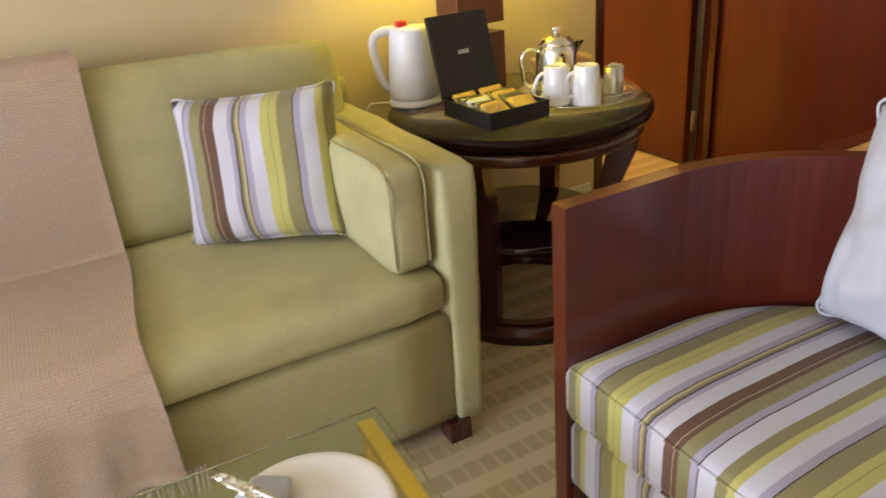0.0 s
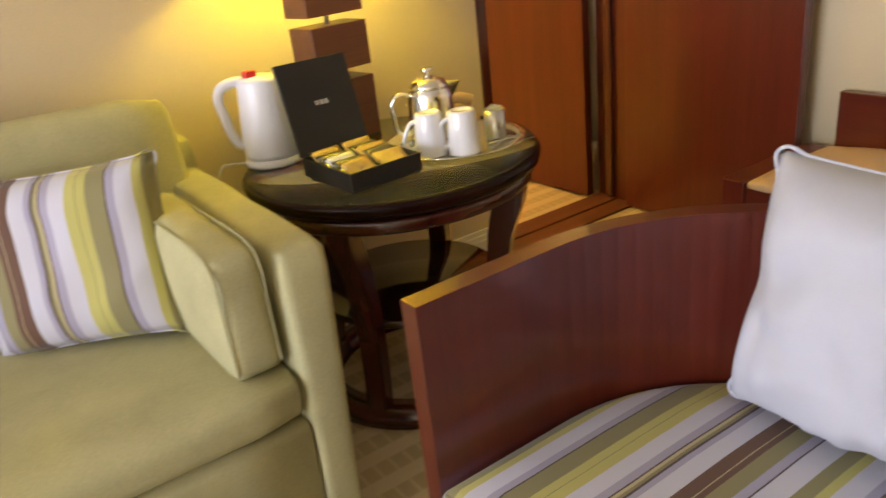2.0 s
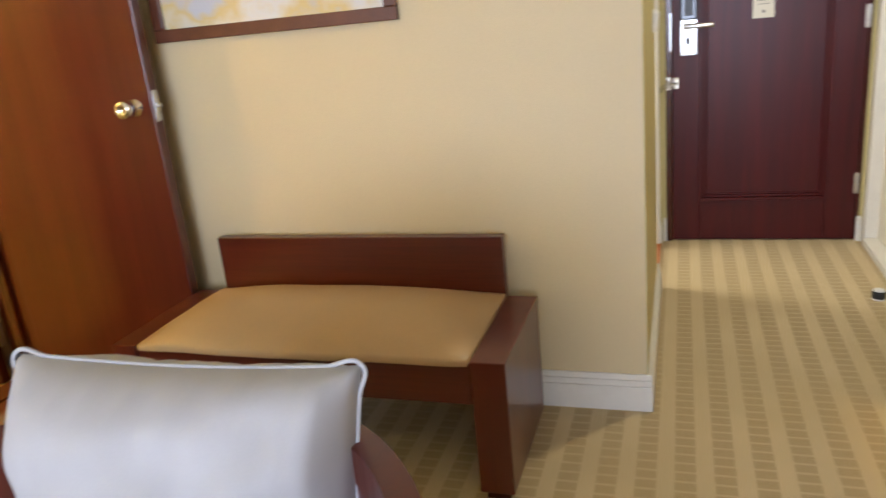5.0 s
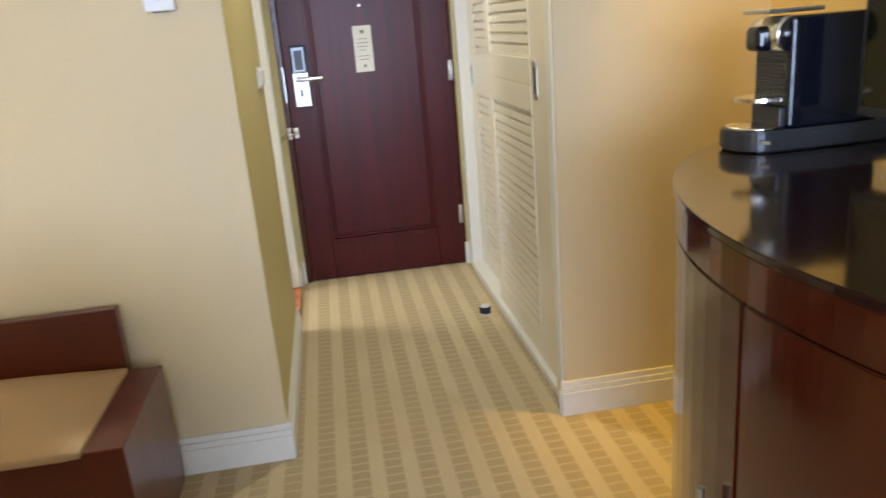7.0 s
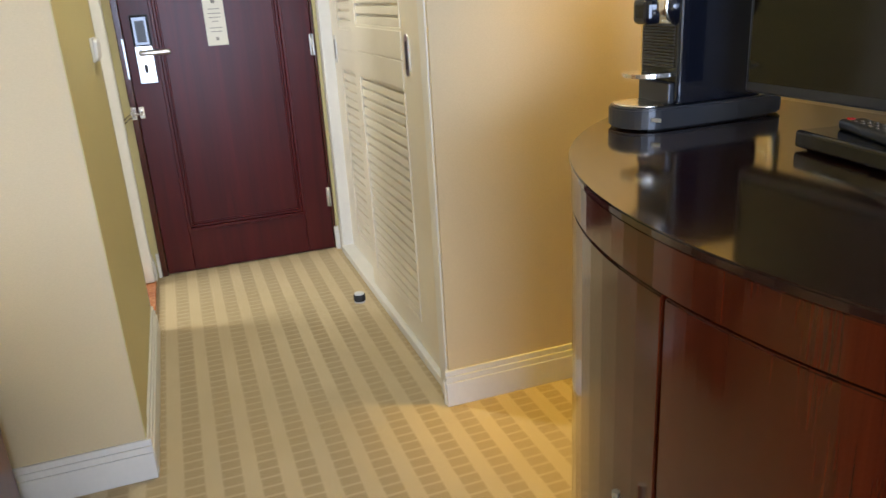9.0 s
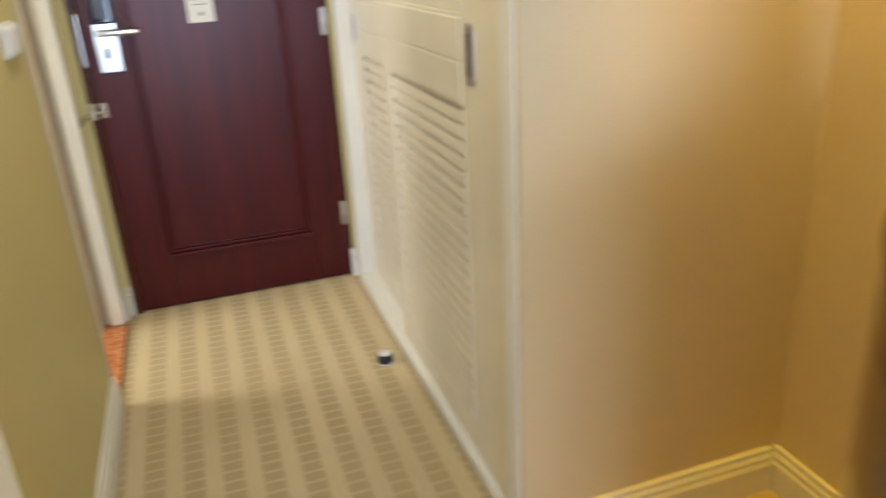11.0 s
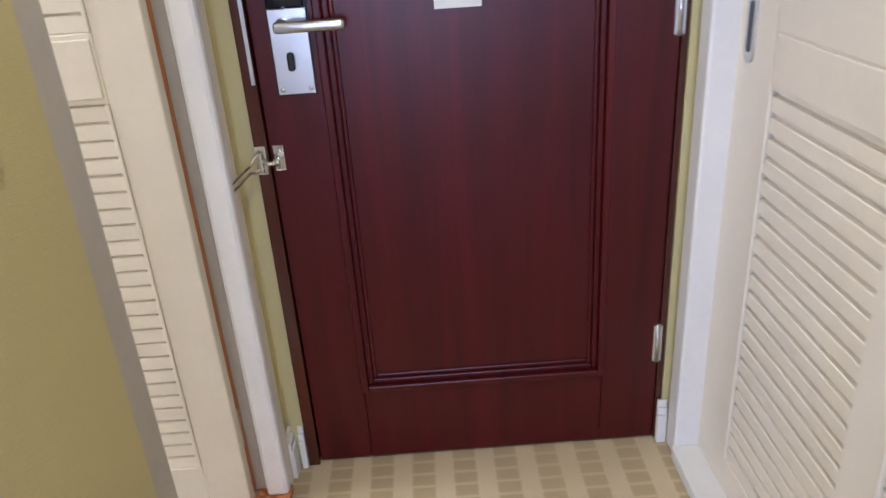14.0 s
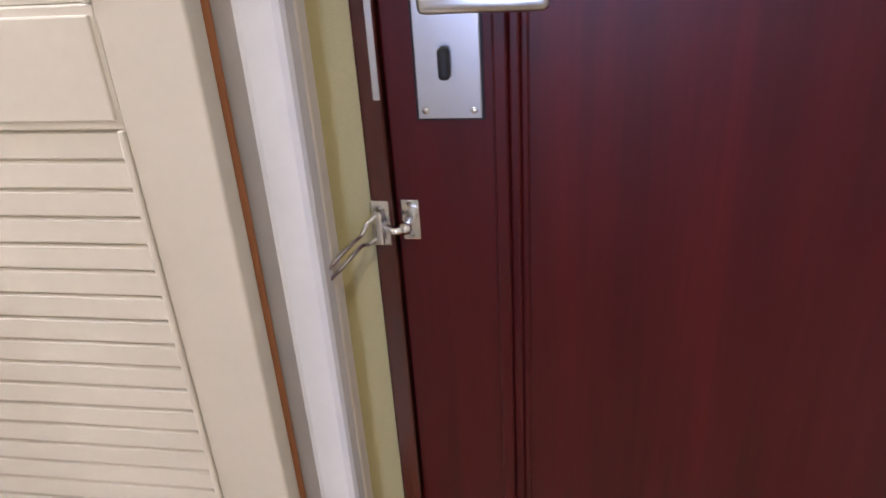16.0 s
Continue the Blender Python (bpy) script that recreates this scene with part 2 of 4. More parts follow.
# ---------------------------------------------------------------- mesh makers


def mesh_of(bm, name, mats, smooth=False):
    me = bpy.data.meshes.new(name)
    bmesh.ops.recalc_face_normals(bm, faces=bm.faces)
    bm.to_mesh(me)
    bm.free()
    for m in mats if isinstance(mats, (list, tuple)) else [mats]:
        me.materials.append(m)
    if smooth:
        for p in me.polygons:
            p.use_smooth = True
    return me


def put(parent, name, me, m=None, label=""):
    ob = new(name, me)
    if parent is not None:
        ob.parent = parent
    if m is not None:
        ob.matrix_basis = m
    return tagged(ob, label) if label else ob


def thing(name, m, label, category, group=""):
    ob = new(name)
    ob.empty_display_size = 0.1
    ob.matrix_world = m
    return tagged(ob, label, category, group)


def box_bm(lo, hi, bev=0.003, seg=2):
    bm = bmesh.new()
    bmesh.ops.create_cube(bm, size=1)
    for v in bm.verts:
        v.co = [(lo[i] + hi[i]) / 2 + v.co[i] * (hi[i] - lo[i]) for i in range(3)]
    if bev:
        bmesh.ops.bevel(bm, geom=bm.edges[:] + bm.verts[:], offset=bev, segments=seg, profile=0.5, affect="EDGES")
    return bm


def box(parent, name, lo, hi, mat, bev=0.003, seg=2, m=None, label="", smooth=False):
    return put(parent, name, mesh_of(box_bm(lo, hi, bev, seg), name, mat, smooth), m, label)


def setting(name, lo, hi, mat, label, bev=0.0, category=""):
    ob = box(None, name, lo, hi, mat, bev)
    return tagged(ob, label, category, kind="structure")


def lathe(profile, seg=40, close=True):
    """Surface of revolution about z from (radius, height) pairs."""
    bm = bmesh.new()
    rings = []
    for r, z in profile:
        rings.append([bm.verts.new((r * math.cos(a), r * math.sin(a), z)) for a in (2 * math.pi * i / seg for i in range(seg))])
    for a, b in zip(rings, rings[1:]):
        for i in range(seg):
            j = (i + 1) % seg
            bm.faces.new((a[i], a[j], b[j], b[i]))
    if close:
        for ring in (rings[0], rings[-1]):
            if len(ring) > 2:
                bm.faces.new(ring)
    return bm


def turned(parent, name, profile, mat, m=None, seg=40, label="", close=True):
    return put(parent, name, mesh_of(lathe(profile, seg, close), name, mat, True), m, label)


def tube(parent, name, points, radius, mat, m=None, cyclic=False, label="", flat=1.0):
    c = bpy.data.curves.new(name, "CURVE")
    c.dimensions, c.bevel_depth, c.bevel_resolution, c.use_fill_caps = "3D", radius, 4, True
    s = c.splines.new("BEZIER")
    s.bezier_points.add(len(points) - 1)
    for p, co in zip(s.bezier_points, points):
        p.co, p.handle_left_type, p.handle_right_type = co, "AUTO", "AUTO"
    s.use_cyclic_u = cyclic
    tmp = bpy.data.objects.new("tmp", c)
    me = bpy.data.meshes.new_from_object(tmp)
    bpy.data.objects.remove(tmp)
    me.materials.clear()
    me.materials.append(mat)
    for p in me.polygons:
        p.use_smooth = True
    return put(parent, name, me, m, label)


def pillow_bm(w, h, d, n=22, pinch=0.06, seed=1, crease=0.006):
    """A stuffed cushion: w by h, d thick in the middle, seams pulled in between the corners."""
    bm = bmesh.new()
    for side in (1, -1):
        grid = []
        for i in range(n + 1):
            row = []
            for j in range(n + 1):
                u, v = 2 * i / n - 1, 2 * j / n - 1
                x = u * w / 2 * (1 - pinch * (1 - v * v) * abs(u))
                y = v * h / 2 * (1 - pinch * (1 - u * u) * abs(v))
                t = ((1 - u ** 4) * (1 - v ** 4)) ** 0.55
                z = side * d / 2 * t + crease * t * noise.noise((u * 2.6 + seed, v * 2.6, side)) * 2
                z += side * crease * 0.9 * t * (1 - t) * 4 * noise.noise((u * 9 + seed, v * 3 * (1 - abs(v)) + seed, 5.0 * side))
                row.append(bm.verts.new((x, y, z)))
            grid.append(row)
        for i in range(n):
            for j in range(n):
                bm.faces.new((grid[i][j], grid[i + 1][j], grid[i + 1][j + 1], grid[i][j + 1]))
    bmesh.ops.remove_doubles(bm, verts=bm.verts, dist=0.0002)
    return bm


def seam(w, h, pinch=0.06, n=10):
    pts = []
    for k in range(4 * n):
        s, f = divmod(k, n)
        q = 2 * f / n - 1
        u, v = [(q, -1), (1, q), (-q, 1), (-1, -q)][s]
        pts.append((u * w / 2 * (1 - pinch * (1 - v * v)), v * h / 2 * (1 - pinch * (1 - u * u)), 0))
    return pts


def puffed(lo, hi, bev, puff=0.0, cuts=8):
    """An upholstered block: rounded edges and softly crowned faces."""
    bm = bmesh.new()
    bmesh.ops.create_cube(bm, size=1)
    bmesh.ops.subdivide_edges(bm, edges=bm.edges[:], cuts=cuts, use_grid_fill=True)
    size = [hi[i] - lo[i] for i in range(3)]
    for v in bm.verts:
        p = [v.co[i] * size[i] for i in range(3)]
        core = [max(-size[i] / 2 + bev, min(size[i] / 2 - bev, p[i])) for i in range(3)]
        d = Vector([p[i] - core[i] for i in range(3)])
        if d.length > 1e-6:
            d = d.normalized() * bev
        q = [v.co[i] * 2 for i in range(3)]
        out = Vector([core[i] + d[i] for i in range(3)])
        for i in range(3):
            j, k = (i + 1) % 3, (i + 2) % 3
            if abs(q[i]) > 0.99:
                out[i] += math.copysign(puff * (1 - q[j] ** 2) * (1 - q[k] ** 2), q[i])
        wob = noise.noise(Vector((out.x * 6 + lo[0], out.y * 6, out.z * 6))) * 0.003
        v.co = [(lo[i] + hi[i]) / 2 + out[i] + wob for i in range(3)]
    return bm


def soft(parent, name, lo, hi, bev, mat, puff=0.01, m=None, label="", cuts=10):
    return put(parent, name, mesh_of(puffed(lo, hi, bev, puff, cuts), name, mat, True), m, label)


def ribbon_wall(path, z0, z1, thick, top=None):
    """An upright panel along a plan path; top gives its upper edge along it."""
    bm = bmesh.new()
    n = len(path)
    rows = []
    for i, (x, y) in enumerate(path):
        a, b = Vector(path[max(0, i - 1)]), Vector(path[min(n - 1, i + 1)])
        d = (b - a).normalized()
        nx, ny = -d.y, d.x
        zt = z1 if top is None else top(i / (n - 1))
        rows.append([bm.verts.new((x + nx * o, y + ny * o, z)) for o, z in ((thick / 2, z0), (thick / 2, zt), (-thick / 2, zt), (-thick / 2, z0))])
    for a, b in zip(rows, rows[1:]):
        for k in range(4):
            bm.faces.new((a[k], a[(k + 1) % 4], b[(k + 1) % 4], b[k]))
    bm.faces.new(rows[0])
    bm.faces.new(rows[-1][::-1])
    return bm


# ---------------------------------------------------------------- structure
X_E, X_D, Y_N, Y_S, H_ROOM, H_HALL = 3.25, 5.02, 2.36, -1.62, 2.62, 2.42
setting("floor", (-4.7, -2.0, -0.12), (5.3, 6.0, 0.0), CARPET, "beige carpet with stripes of small brown dashes", category="carpet")
setting("wall_north_west", (-4.5, Y_N, 0), (2.425, Y_N + 0.14, H_ROOM), WALL, "cream textured wallpaper wall behind the sofa", category="wall")
setting("wall_north_lintel", (2.425, Y_N, 2.08), (3.25, Y_N + 0.14, H_ROOM), WALL, "cream wallpapered wall above the connecting door", category="wall")
setting("wall_east", (X_E, 0.0, 0), (X_E + 0.12, 2.5, H_ROOM), WALL, "cream textured wallpaper wall behind the bench", category="wall")
setting("wall_east_lintel", (X_E, -0.93, H_HALL), (X_E + 0.12, 0.0, H_ROOM), WALL, "cream wallpapered wall above the hall mouth", category="wall")
setting("wall_east_south", (X_E, Y_S, 0), (X_E + 0.10, -1.061, H_ROOM), WALL, "cream wallpaper wall beside the closet", category="wall")
setting("wall_south", (-4.5, Y_S - 0.12, 0), (X_E + 0.10, Y_S, H_ROOM), WALL, "warm yellow wallpapered wall behind the cabinet", category="wall")
setting("wall_west_low", (-4.62, -1.8, 0), (-4.5, 2.5, 0.38), WALL, "wall under the window", category="wall")
setting("wall_west_high", (-4.62, -1.8, 2.35), (-4.5, 2.5, H_ROOM), WALL, "wall over the window", category="wall")
setting("wall_west_side", (-4.62, 1.85, 0.38), (-4.5, 2.5, 2.35), WALL, "wall beside the window", category="wall")
setting("wall_west_side_south", (-4.62, -1.8, 0.38), (-4.5, -1.35, 2.35), WALL, "wall beside the window", category="wall")
setting("ceiling", (-4.7, -1.8, H_ROOM), (X_E + 0.1, 2.5, H_ROOM + 0.1), CEIL, "white painted ceiling of the room", category="ceiling")
setting("ceiling_hall", (X_E + 0.1, -1.75, H_HALL), (5.2, 3.0, H_HALL + 0.1), CEIL, "white painted ceiling of the hall", category="ceiling")
# hall
setting("wall_hall_north", (X_E + 0.12, 0.0, 0), (4.268, 0.10, H_HALL), HALLWALL, "gold textured wallpaper wall of the hall", category="wall")
setting("wall_hall_end", (4.931, 0.030, 0), (X_D + 0.1, 0.10, H_HALL), HALLWALL, "narrow gold wallpaper strip beside the entrance door", category="wall")
setting("wall_hall_lintel", (4.27, 0.0, 2.08), (4.925, 0.10, H_HALL), HALLWALL, "wall above the bathroom door", category="wall")
setting("wall_hall_corner", (X_E + 0.002, -0.003, 0), (X_E + 0.12, 0.0, H_ROOM), HALLWALL, "gold wallpaper on the end of the wall", category="wall")
setting("wall_door_end", (X_D + 0.05, -1.75, 0), (X_D + 0.2, 0.0, H_HALL), HALLWALL, "gold wall around the entrance door", category="wall")
setting("wall_door_side", (X_D - 0.002, -0.028, 0), (X_D + 0.05, 0.03, H_HALL), HALLWALL, "gold wallpaper strip beside the entrance door", category="wall")
setting("wall_closet_back", (X_E + 0.1, -1.75, 0), (5.1, -1.62, H_HALL), WALL, "back wall of the closet", category="wall")
setting("wall_closet_corner", (X_E, -1.061, 0), (3.264, -0.93, H_ROOM), WALL, "cream wallpaper wall edge beside the closet", category="wall")
setting("wall_closet_header", (3.264, -1.06, 2.12), (5.07, -0.935, H_HALL), CREAM, "cream panel above the sliding doors", category="trim")
setting("closet_post", (3.265, -1.06, 0.0), (3.332, -0.926, 2.12), WHITE, "white post at the closet's edge", 0.006, "trim")
setting("closet_jamb", (4.94, -1.06, 0.0), (5.0, -0.945, 2.12), WHITE, "white closet post beside the entrance door", 0.006, "trim")
setting("wall_hall_south_end", (5.016, -1.06, 0), (5.07, -0.933, 2.12), HALLWALL, "gold wallpaper strip beside the entrance door", category="wall")
setting("closet_sill", (3.332, -1.06, 0.0), (4.94, -0.938, 0.035), WHITE, "white sill under the closet's sliding doors", 0.004, "trim")
# bathroom seen through its door
setting("bathroom_floor", (4.0, 0.088, 0.0), (5.12, 3.0, 0.008), TILE, "pale bathroom floor tiles", category="floor")
setting("bathroom_wall_east", (5.02, 0.10, 0), (5.12, 3.0, H_HALL), STONE, "pale grey bathroom wall", category="wall")
setting("bathroom_wall_north", (3.37, 2.9, 0), (5.12, 3.0, H_HALL), STONE, "pale bathroom wall", category="wall")
setting("bathroom_wall_west", (3.9, 0.10, 0), (4.0, 2.9, H_HALL), STONE, "pale bathroom wall", category="wall")
setting("bathroom_threshold", (4.331, 0.0, 0.0), (4.925, 0.086, 0.02), marble(), "red marble threshold of the bathroom door", 0.003, "threshold")
setting("bathroom_jamb_near", (4.2685, 0.002, 0.0), (4.330, 0.104, 2.08), STONE, "grey lining of the bathroom doorway", 0.002, "trim")
setting("bathroom_jamb_far", (4.885, 0.002, 0.02), (4.93, 0.056, 2.08), WHITE, "white rounded lining of the bathroom doorway", 0.010, "trim")
setting("bathroom_jamb_rear", (4.915, 0.0565, 0.02), (4.9305, 0.12, 2.08), STONE, "grey lining behind the bathroom door", 0.001, "trim")
setting("bathroom_architrave", (4.93, 0.004, 0.0), (4.962, 0.032, 2.12), CREAM, "cream door moulding beside the bathroom doorway", 0.004, "trim")
# the next room, through the connecting door
setting("next_wall_east", (3.20, 2.5, 0), (3.30, 6.0, H_ROOM), WALL, "cream wall of the next room", category="wall")
setting("next_wall_north", (0.4, 5.0, 0), (3.3, 5.1, H_ROOM), CEIL, "pale far wall of the next room", category="wall")
setting("next_wall_west", (0.4, 2.5, 0), (0.5, 5.1, H_ROOM), WALL, "wall of the next room", category="wall")
setting("next_ceiling", (0.4, 2.5, H_ROOM), (3.3, 5.1, H_ROOM + 0.1), CEIL, "ceiling of the next room", category="ceiling")


def skirting(name, lo, hi, axis, side, mat=WHITE):
    """A stepped skirting board along x or y; side is the way it faces."""
    ob = thing(name, pose(0, 0, 0), "white stepped wooden skirting board", "skirting")
    ob["kind"] = "structure"
    for z0, z1, t in ((0.0, 0.085, 0.018), (0.085, 0.105, 0.014), (0.105, 0.125, 0.009)):
        a, b = list(lo), list(hi)
        a[2], b[2] = z0, z1
        k = 1 if axis == "x" else 0
        if side < 0:
            a[k] = b[k] - t
        else:
            b[k] = a[k] + t
        box(ob, "moulding", a, b, mat, 0.002)


skirting("baseboard_north", (-4.5, Y_N - 0.02, 0), (2.40, Y_N, 0), "x", -1)
skirting("baseboard_east", (X_E - 0.02, -0.016, 0), (X_E, 2.3, 0), "y", -1)
skirting("baseboard_hall", (X_E, -0.02, 0), (4.30, 0.0, 0), "x", -1)
skirting("baseboard_hall_end", (4.964, -0.012, 0), (5.017, 0.013, 0), "x", -1)
skirting("baseboard_door_side", (4.998, -0.027, 0), (5.017, -0.0125, 0), "y", -1)
skirting("baseboard_hall_south_end", (4.999, -0.944, 0), (5.015, -0.920, 0), "y", -1)
skirting("baseboard_closet_corner", (X_E - 0.02, Y_S + 0.02, 0), (X_E, -0.915, 0), "y", -1)
skirting("baseboard_closet_return", (X_E, -0.93, 0), (3.264, -0.91, 0), "x", 1)
skirting("baseboard_south", (-4.5, Y_S, 0), (X_E, Y_S + 0.02, 0), "x", 1)
setting("window_frame", (-4.60, 0.27, 0.38), (-4.52, 0.33, 2.35), WHITE, "white mullion of the window", 0.004, "window")

# connecting doorway
setting("door_frame_left", (2.425, Y_N - 0.012, 0), (2.462, 2.50, 2.08), MAHOGANY_DARK, "dark wooden lining of the connecting doorway", 0.003, "door frame")
setting("door_frame_right", (3.165, Y_N - 0.06, 0), (3.20, 2.50, 2.08), MAHOGANY, "dark wooden lining of the connecting doorway", 0.003, "door frame")
setting("door_frame_stop", (3.145, 2.40, 0.02), (3.165, 2.44, 2.06), MAHOGANY_DARK, "dark wooden door stop", 0.003, "door frame")
setting("door_frame_head", (2.462, Y_N - 0.012, 2.045), (3.165, 2.50, 2.08), MAHOGANY_DARK, "dark wooden head of the connecting doorway", 0.003, "door frame")
setting("door_threshold", (2.462, 2.39, 0.0), (3.165, 2.50, 0.016), LAMPWOOD, "reddish wooden threshold strip", 0.003, "threshold")
setting("door_threshold_front", (2.425, 2.285, 0.0), (3.165, 2.384, 0.012), LAMPWOOD, "reddish wooden threshold strip", 0.003, "threshold")


def knob(parent, x, side, y, z):
    turned(parent, "knob", [(0.0, 0), (0.028, 0), (0.028, 0.004), (0.013, 0.006), (0.013, 0.022), (0.020, 0.030), (0.027, 0.036), (0.029, 0.062), (0.026, 0.070), (0.012, 0.071), (0.010, 0.066), (0.0, 0.066)],
           CHROME, pose(x, y, z, 0, 90 * side, 0), 28, "shiny metal round door knob")


def hinge(parent, x, y, z, face):
    back = parent.matrix_world.inverted()
    box(parent, "hinge", (x - 0.003 if face == "x" else x - 0.018, y - 0.011 if face == "x" else y - 0.003, z - 0.05),
        (x + 0.003 if face == "x" else x + 0.018, y + 0.011 if face == "x" else y + 0.003, z + 0.05), STEEL, 0.001, m=back, label="steel hinge")
    turned(parent, "hinge_pin", [(0.006, -0.052), (0.006, 0.052)], STEEL, back @ pose(x, y, z), 10)


d = thing("connecting_door", pose(0, 0, 0), "open mahogany connecting door folded back along the wall", "door")
box(d, "door_leaf", (3.125, 1.535, 0.012), (3.168, 2.30, 2.04), MAHOGANY, 0.003)
knob(d, 3.125, -1, 1.60, 1.07)
box(d, "latch_plate", (3.135, 1.531, 1.02), (3.158, 1.536, 1.12), STEEL, 0.001, label="steel latch plate")
turned(d, "latch", [(0.009, 0), (0.009, 0.014), (0.0, 0.016)], STEEL, pose(3.147, 1.533, 1.07, 90, 0, 0), 12)
d = thing("connecting_door", pose(0, 0, 0), "open mahogany door of the next room", "door")
box(d, "door_leaf", (0, 0.012, 0.012), (0.042, 0.79, 2.04), MAHOGANY, 0.003, m=pose(3.10, 2.50, 0, 0, 0, 2.0))
knob(d, 3.077, -1, 3.20, 1.09)
for z in (0.22, 1.05, 1.85):
    hinge(d, 3.135, 2.49, z, "y")
tagged(box(None, "picture_rail", (0.5, 4.98, 1.20), (3.2, 4.998, 1.26), MAHOGANY, 0.003), "reddish wooden rail on the next room's wall", "rail")

# entrance door
Y0, Y1 = -0.058, -0.915
d = thing("entrance_door", pose(X_D, 0, 0), "closed dark mahogany entrance door with a moulded panel", "door")
setting("door_frame_entrance_left", (X_D - 0.012, -0.056, 0), (X_D + 0.05, -0.028, 2.12), MAHOGANY_DARK, "dark wooden entrance door frame", 0.003, "door frame")
setting("door_frame_entrance_right", (X_D + 0.0, -0.932, 0), (X_D + 0.05, -0.917, 2.12), MAHOGANY_DARK, "dark wooden entrance door frame", 0.003, "door frame")
setting("door_frame_entrance_head", (X_D - 0.012, -0.917, 2.085), (X_D + 0.05, -0.056, 2.12), MAHOGANY_DARK, "dark wooden entrance door frame", 0.003, "door frame")
box(d, "stile", (0.0, Y0 - 0.132, 0.006), (0.045, Y0, 2.08), DOORWOOD, 0.003)
box(d, "stile", (0.0, Y1, 0.006), (0.045, Y1 + 0.137, 2.08), DOORWOOD, 0.003)
box(d, "rail", (0.0005, Y1 + 0.137, 0.006), (0.045, Y0 - 0.132, 0.218), DOORWOOD, 0.003)
box(d, "rail", (0.0005, Y1 + 0.137, 1.90), (0.045, Y0 - 0.132, 2.08), DOORWOOD, 0.003)
box(d, "panel", (0.010, Y1 + 0.150, 0.23), (0.040, Y0 - 0.145, 1.89), DOORWOOD, 0.003)
ya, yb, za, zb = Y1 + 0.133, Y0 - 0.128, 0.214, 1.904
for k, (o, w, h) in enumerate(((0.0, 0.017, 0.016), (0.017, 0.013, 0.003), (0.030, 0.010, -0.004))):
    a, b, c, e = ya + o, yb - o, za + o, zb - o
    box(d, "moulding", (-h, a, c), (0.02, a + w, e), DOORWOOD, 0.003)
    box(d, "moulding", (-h, b - w, c), (0.02, b, e), DOORWOOD, 0.003)
    box(d, "moulding", (-h + 0.0006, a + w, c), (0.02, b - w, c + w), DOORWOOD, 0.003)
    box(d, "moulding", (-h + 0.0006, a + w, e - w), (0.02, b - w, e), DOORWOOD, 0.003)
box(d, "handle_plate", (-0.006, -0.172, 0.955), (0.0, -0.097, 1.122), STEEL, 0.001, label="brushed steel lock plate")
box(d, "plate_back", (-0.003, -0.175, 0.952), (0.0, -0.094, 1.26), BLACK, 0.001)
box(d, "card_reader", (-0.022, -0.170, 1.123), (0.0, -0.099, 1.255), GLOSS, 0.005, label="black electronic lock housing")
box(d, "reader_window", (-0.0235, -0.155, 1.14), (-0.0215, -0.115, 1.235), SATIN, 0.001)
turned(d, "handle_rose", [(0.0, 0), (0.014, 0), (0.013, 0.035), (0.0, 0.037)], STEEL, pose(-0.006, -0.125, 1.092, 0, -90, 0), 20)
lever = box_bm((-0.056, -0.250, 1.081), (-0.036, -0.112, 1.103), 0.008, 4)
put(d, "handle", mesh_of(lever, "handle", STEEL, True), None, "brushed steel door lever")
box(d, "thumb_turn", (-0.024, -0.139, 1.003), (-0.006, -0.125, 1.040), BLACK, 0.006, 3, label="black thumb turn")
for y, z in ((-0.106, 0.965), (-0.163, 0.965)):
    turned(d, "screw", [(0.0, 0), (0.0045, 0), (0.004, 0.0015), (0.0, 0.0018)], CHROME, pose(-0.006, y, z, 0, -90, 0), 10)
box(d, "strike_plate", (-0.0135, -0.054, 0.98), (-0.0115, -0.046, 1.16), STEEL, 0.0005)
turned(d, "peephole", [(0.0, 0), (0.009, 0), (0.008, 0.004), (0.005, 0.003), (0, 0.002)], CHROME, pose(0.010, -0.47, 1.43, 0, -90, 0), 20)
for z in (0.29, 1.07, 1.85):
    hinge(d, X_D - 0.003, -0.911, z, "x")
# swing-bar guard
g = thing("door_guard", pose(X_D, 0, 0.822), "chrome swing-bar door guard on the entrance door", "door guard")
box(g, "plate", (-0.004, -0.088, -0.028), (0.0, -0.064, 0.028), CHROME, 0.002)
box(g, "plate", (-0.018, -0.052, -0.030), (-0.012, -0.028, 0.032), CHROME, 0.002)
turned(g, "ball", [(0.0, 0.0), (0.005, 0.002), (0.005, 0.018), (0.008, 0.022), (0.008, 0.028), (0.0, 0.032)], CHROME, pose(-0.004, -0.074, 0.0, 0, -90, 0), 14)
tube(g, "pivot", [(-0.026, -0.040, 0.020), (-0.026, -0.040, -0.022)], 0.006, CHROME)
tube(g, "link", [(-0.026, -0.045, 0.002), (-0.032, -0.062, -0.002), (-0.026, -0.074, 0.0)], 0.005, CHROME)
tube(g, "swing_bar", [(-0.028, -0.038, 0.018), (-0.040, -0.028, 0.010), (-0.046, -0.024, 0.002), (-0.066, -0.015, -0.003), (-0.10, 0.001, -0.013), (-0.112, 0.006, -0.018), (-0.112, 0.006, -0.027), (-0.10, 0.001, -0.028), (-0.066, -0.015, -0.018), (-0.048, -0.023, -0.014), (-0.040, -0.028, -0.017), (-0.030, -0.036, -0.014)], 0.0030, CHROME)
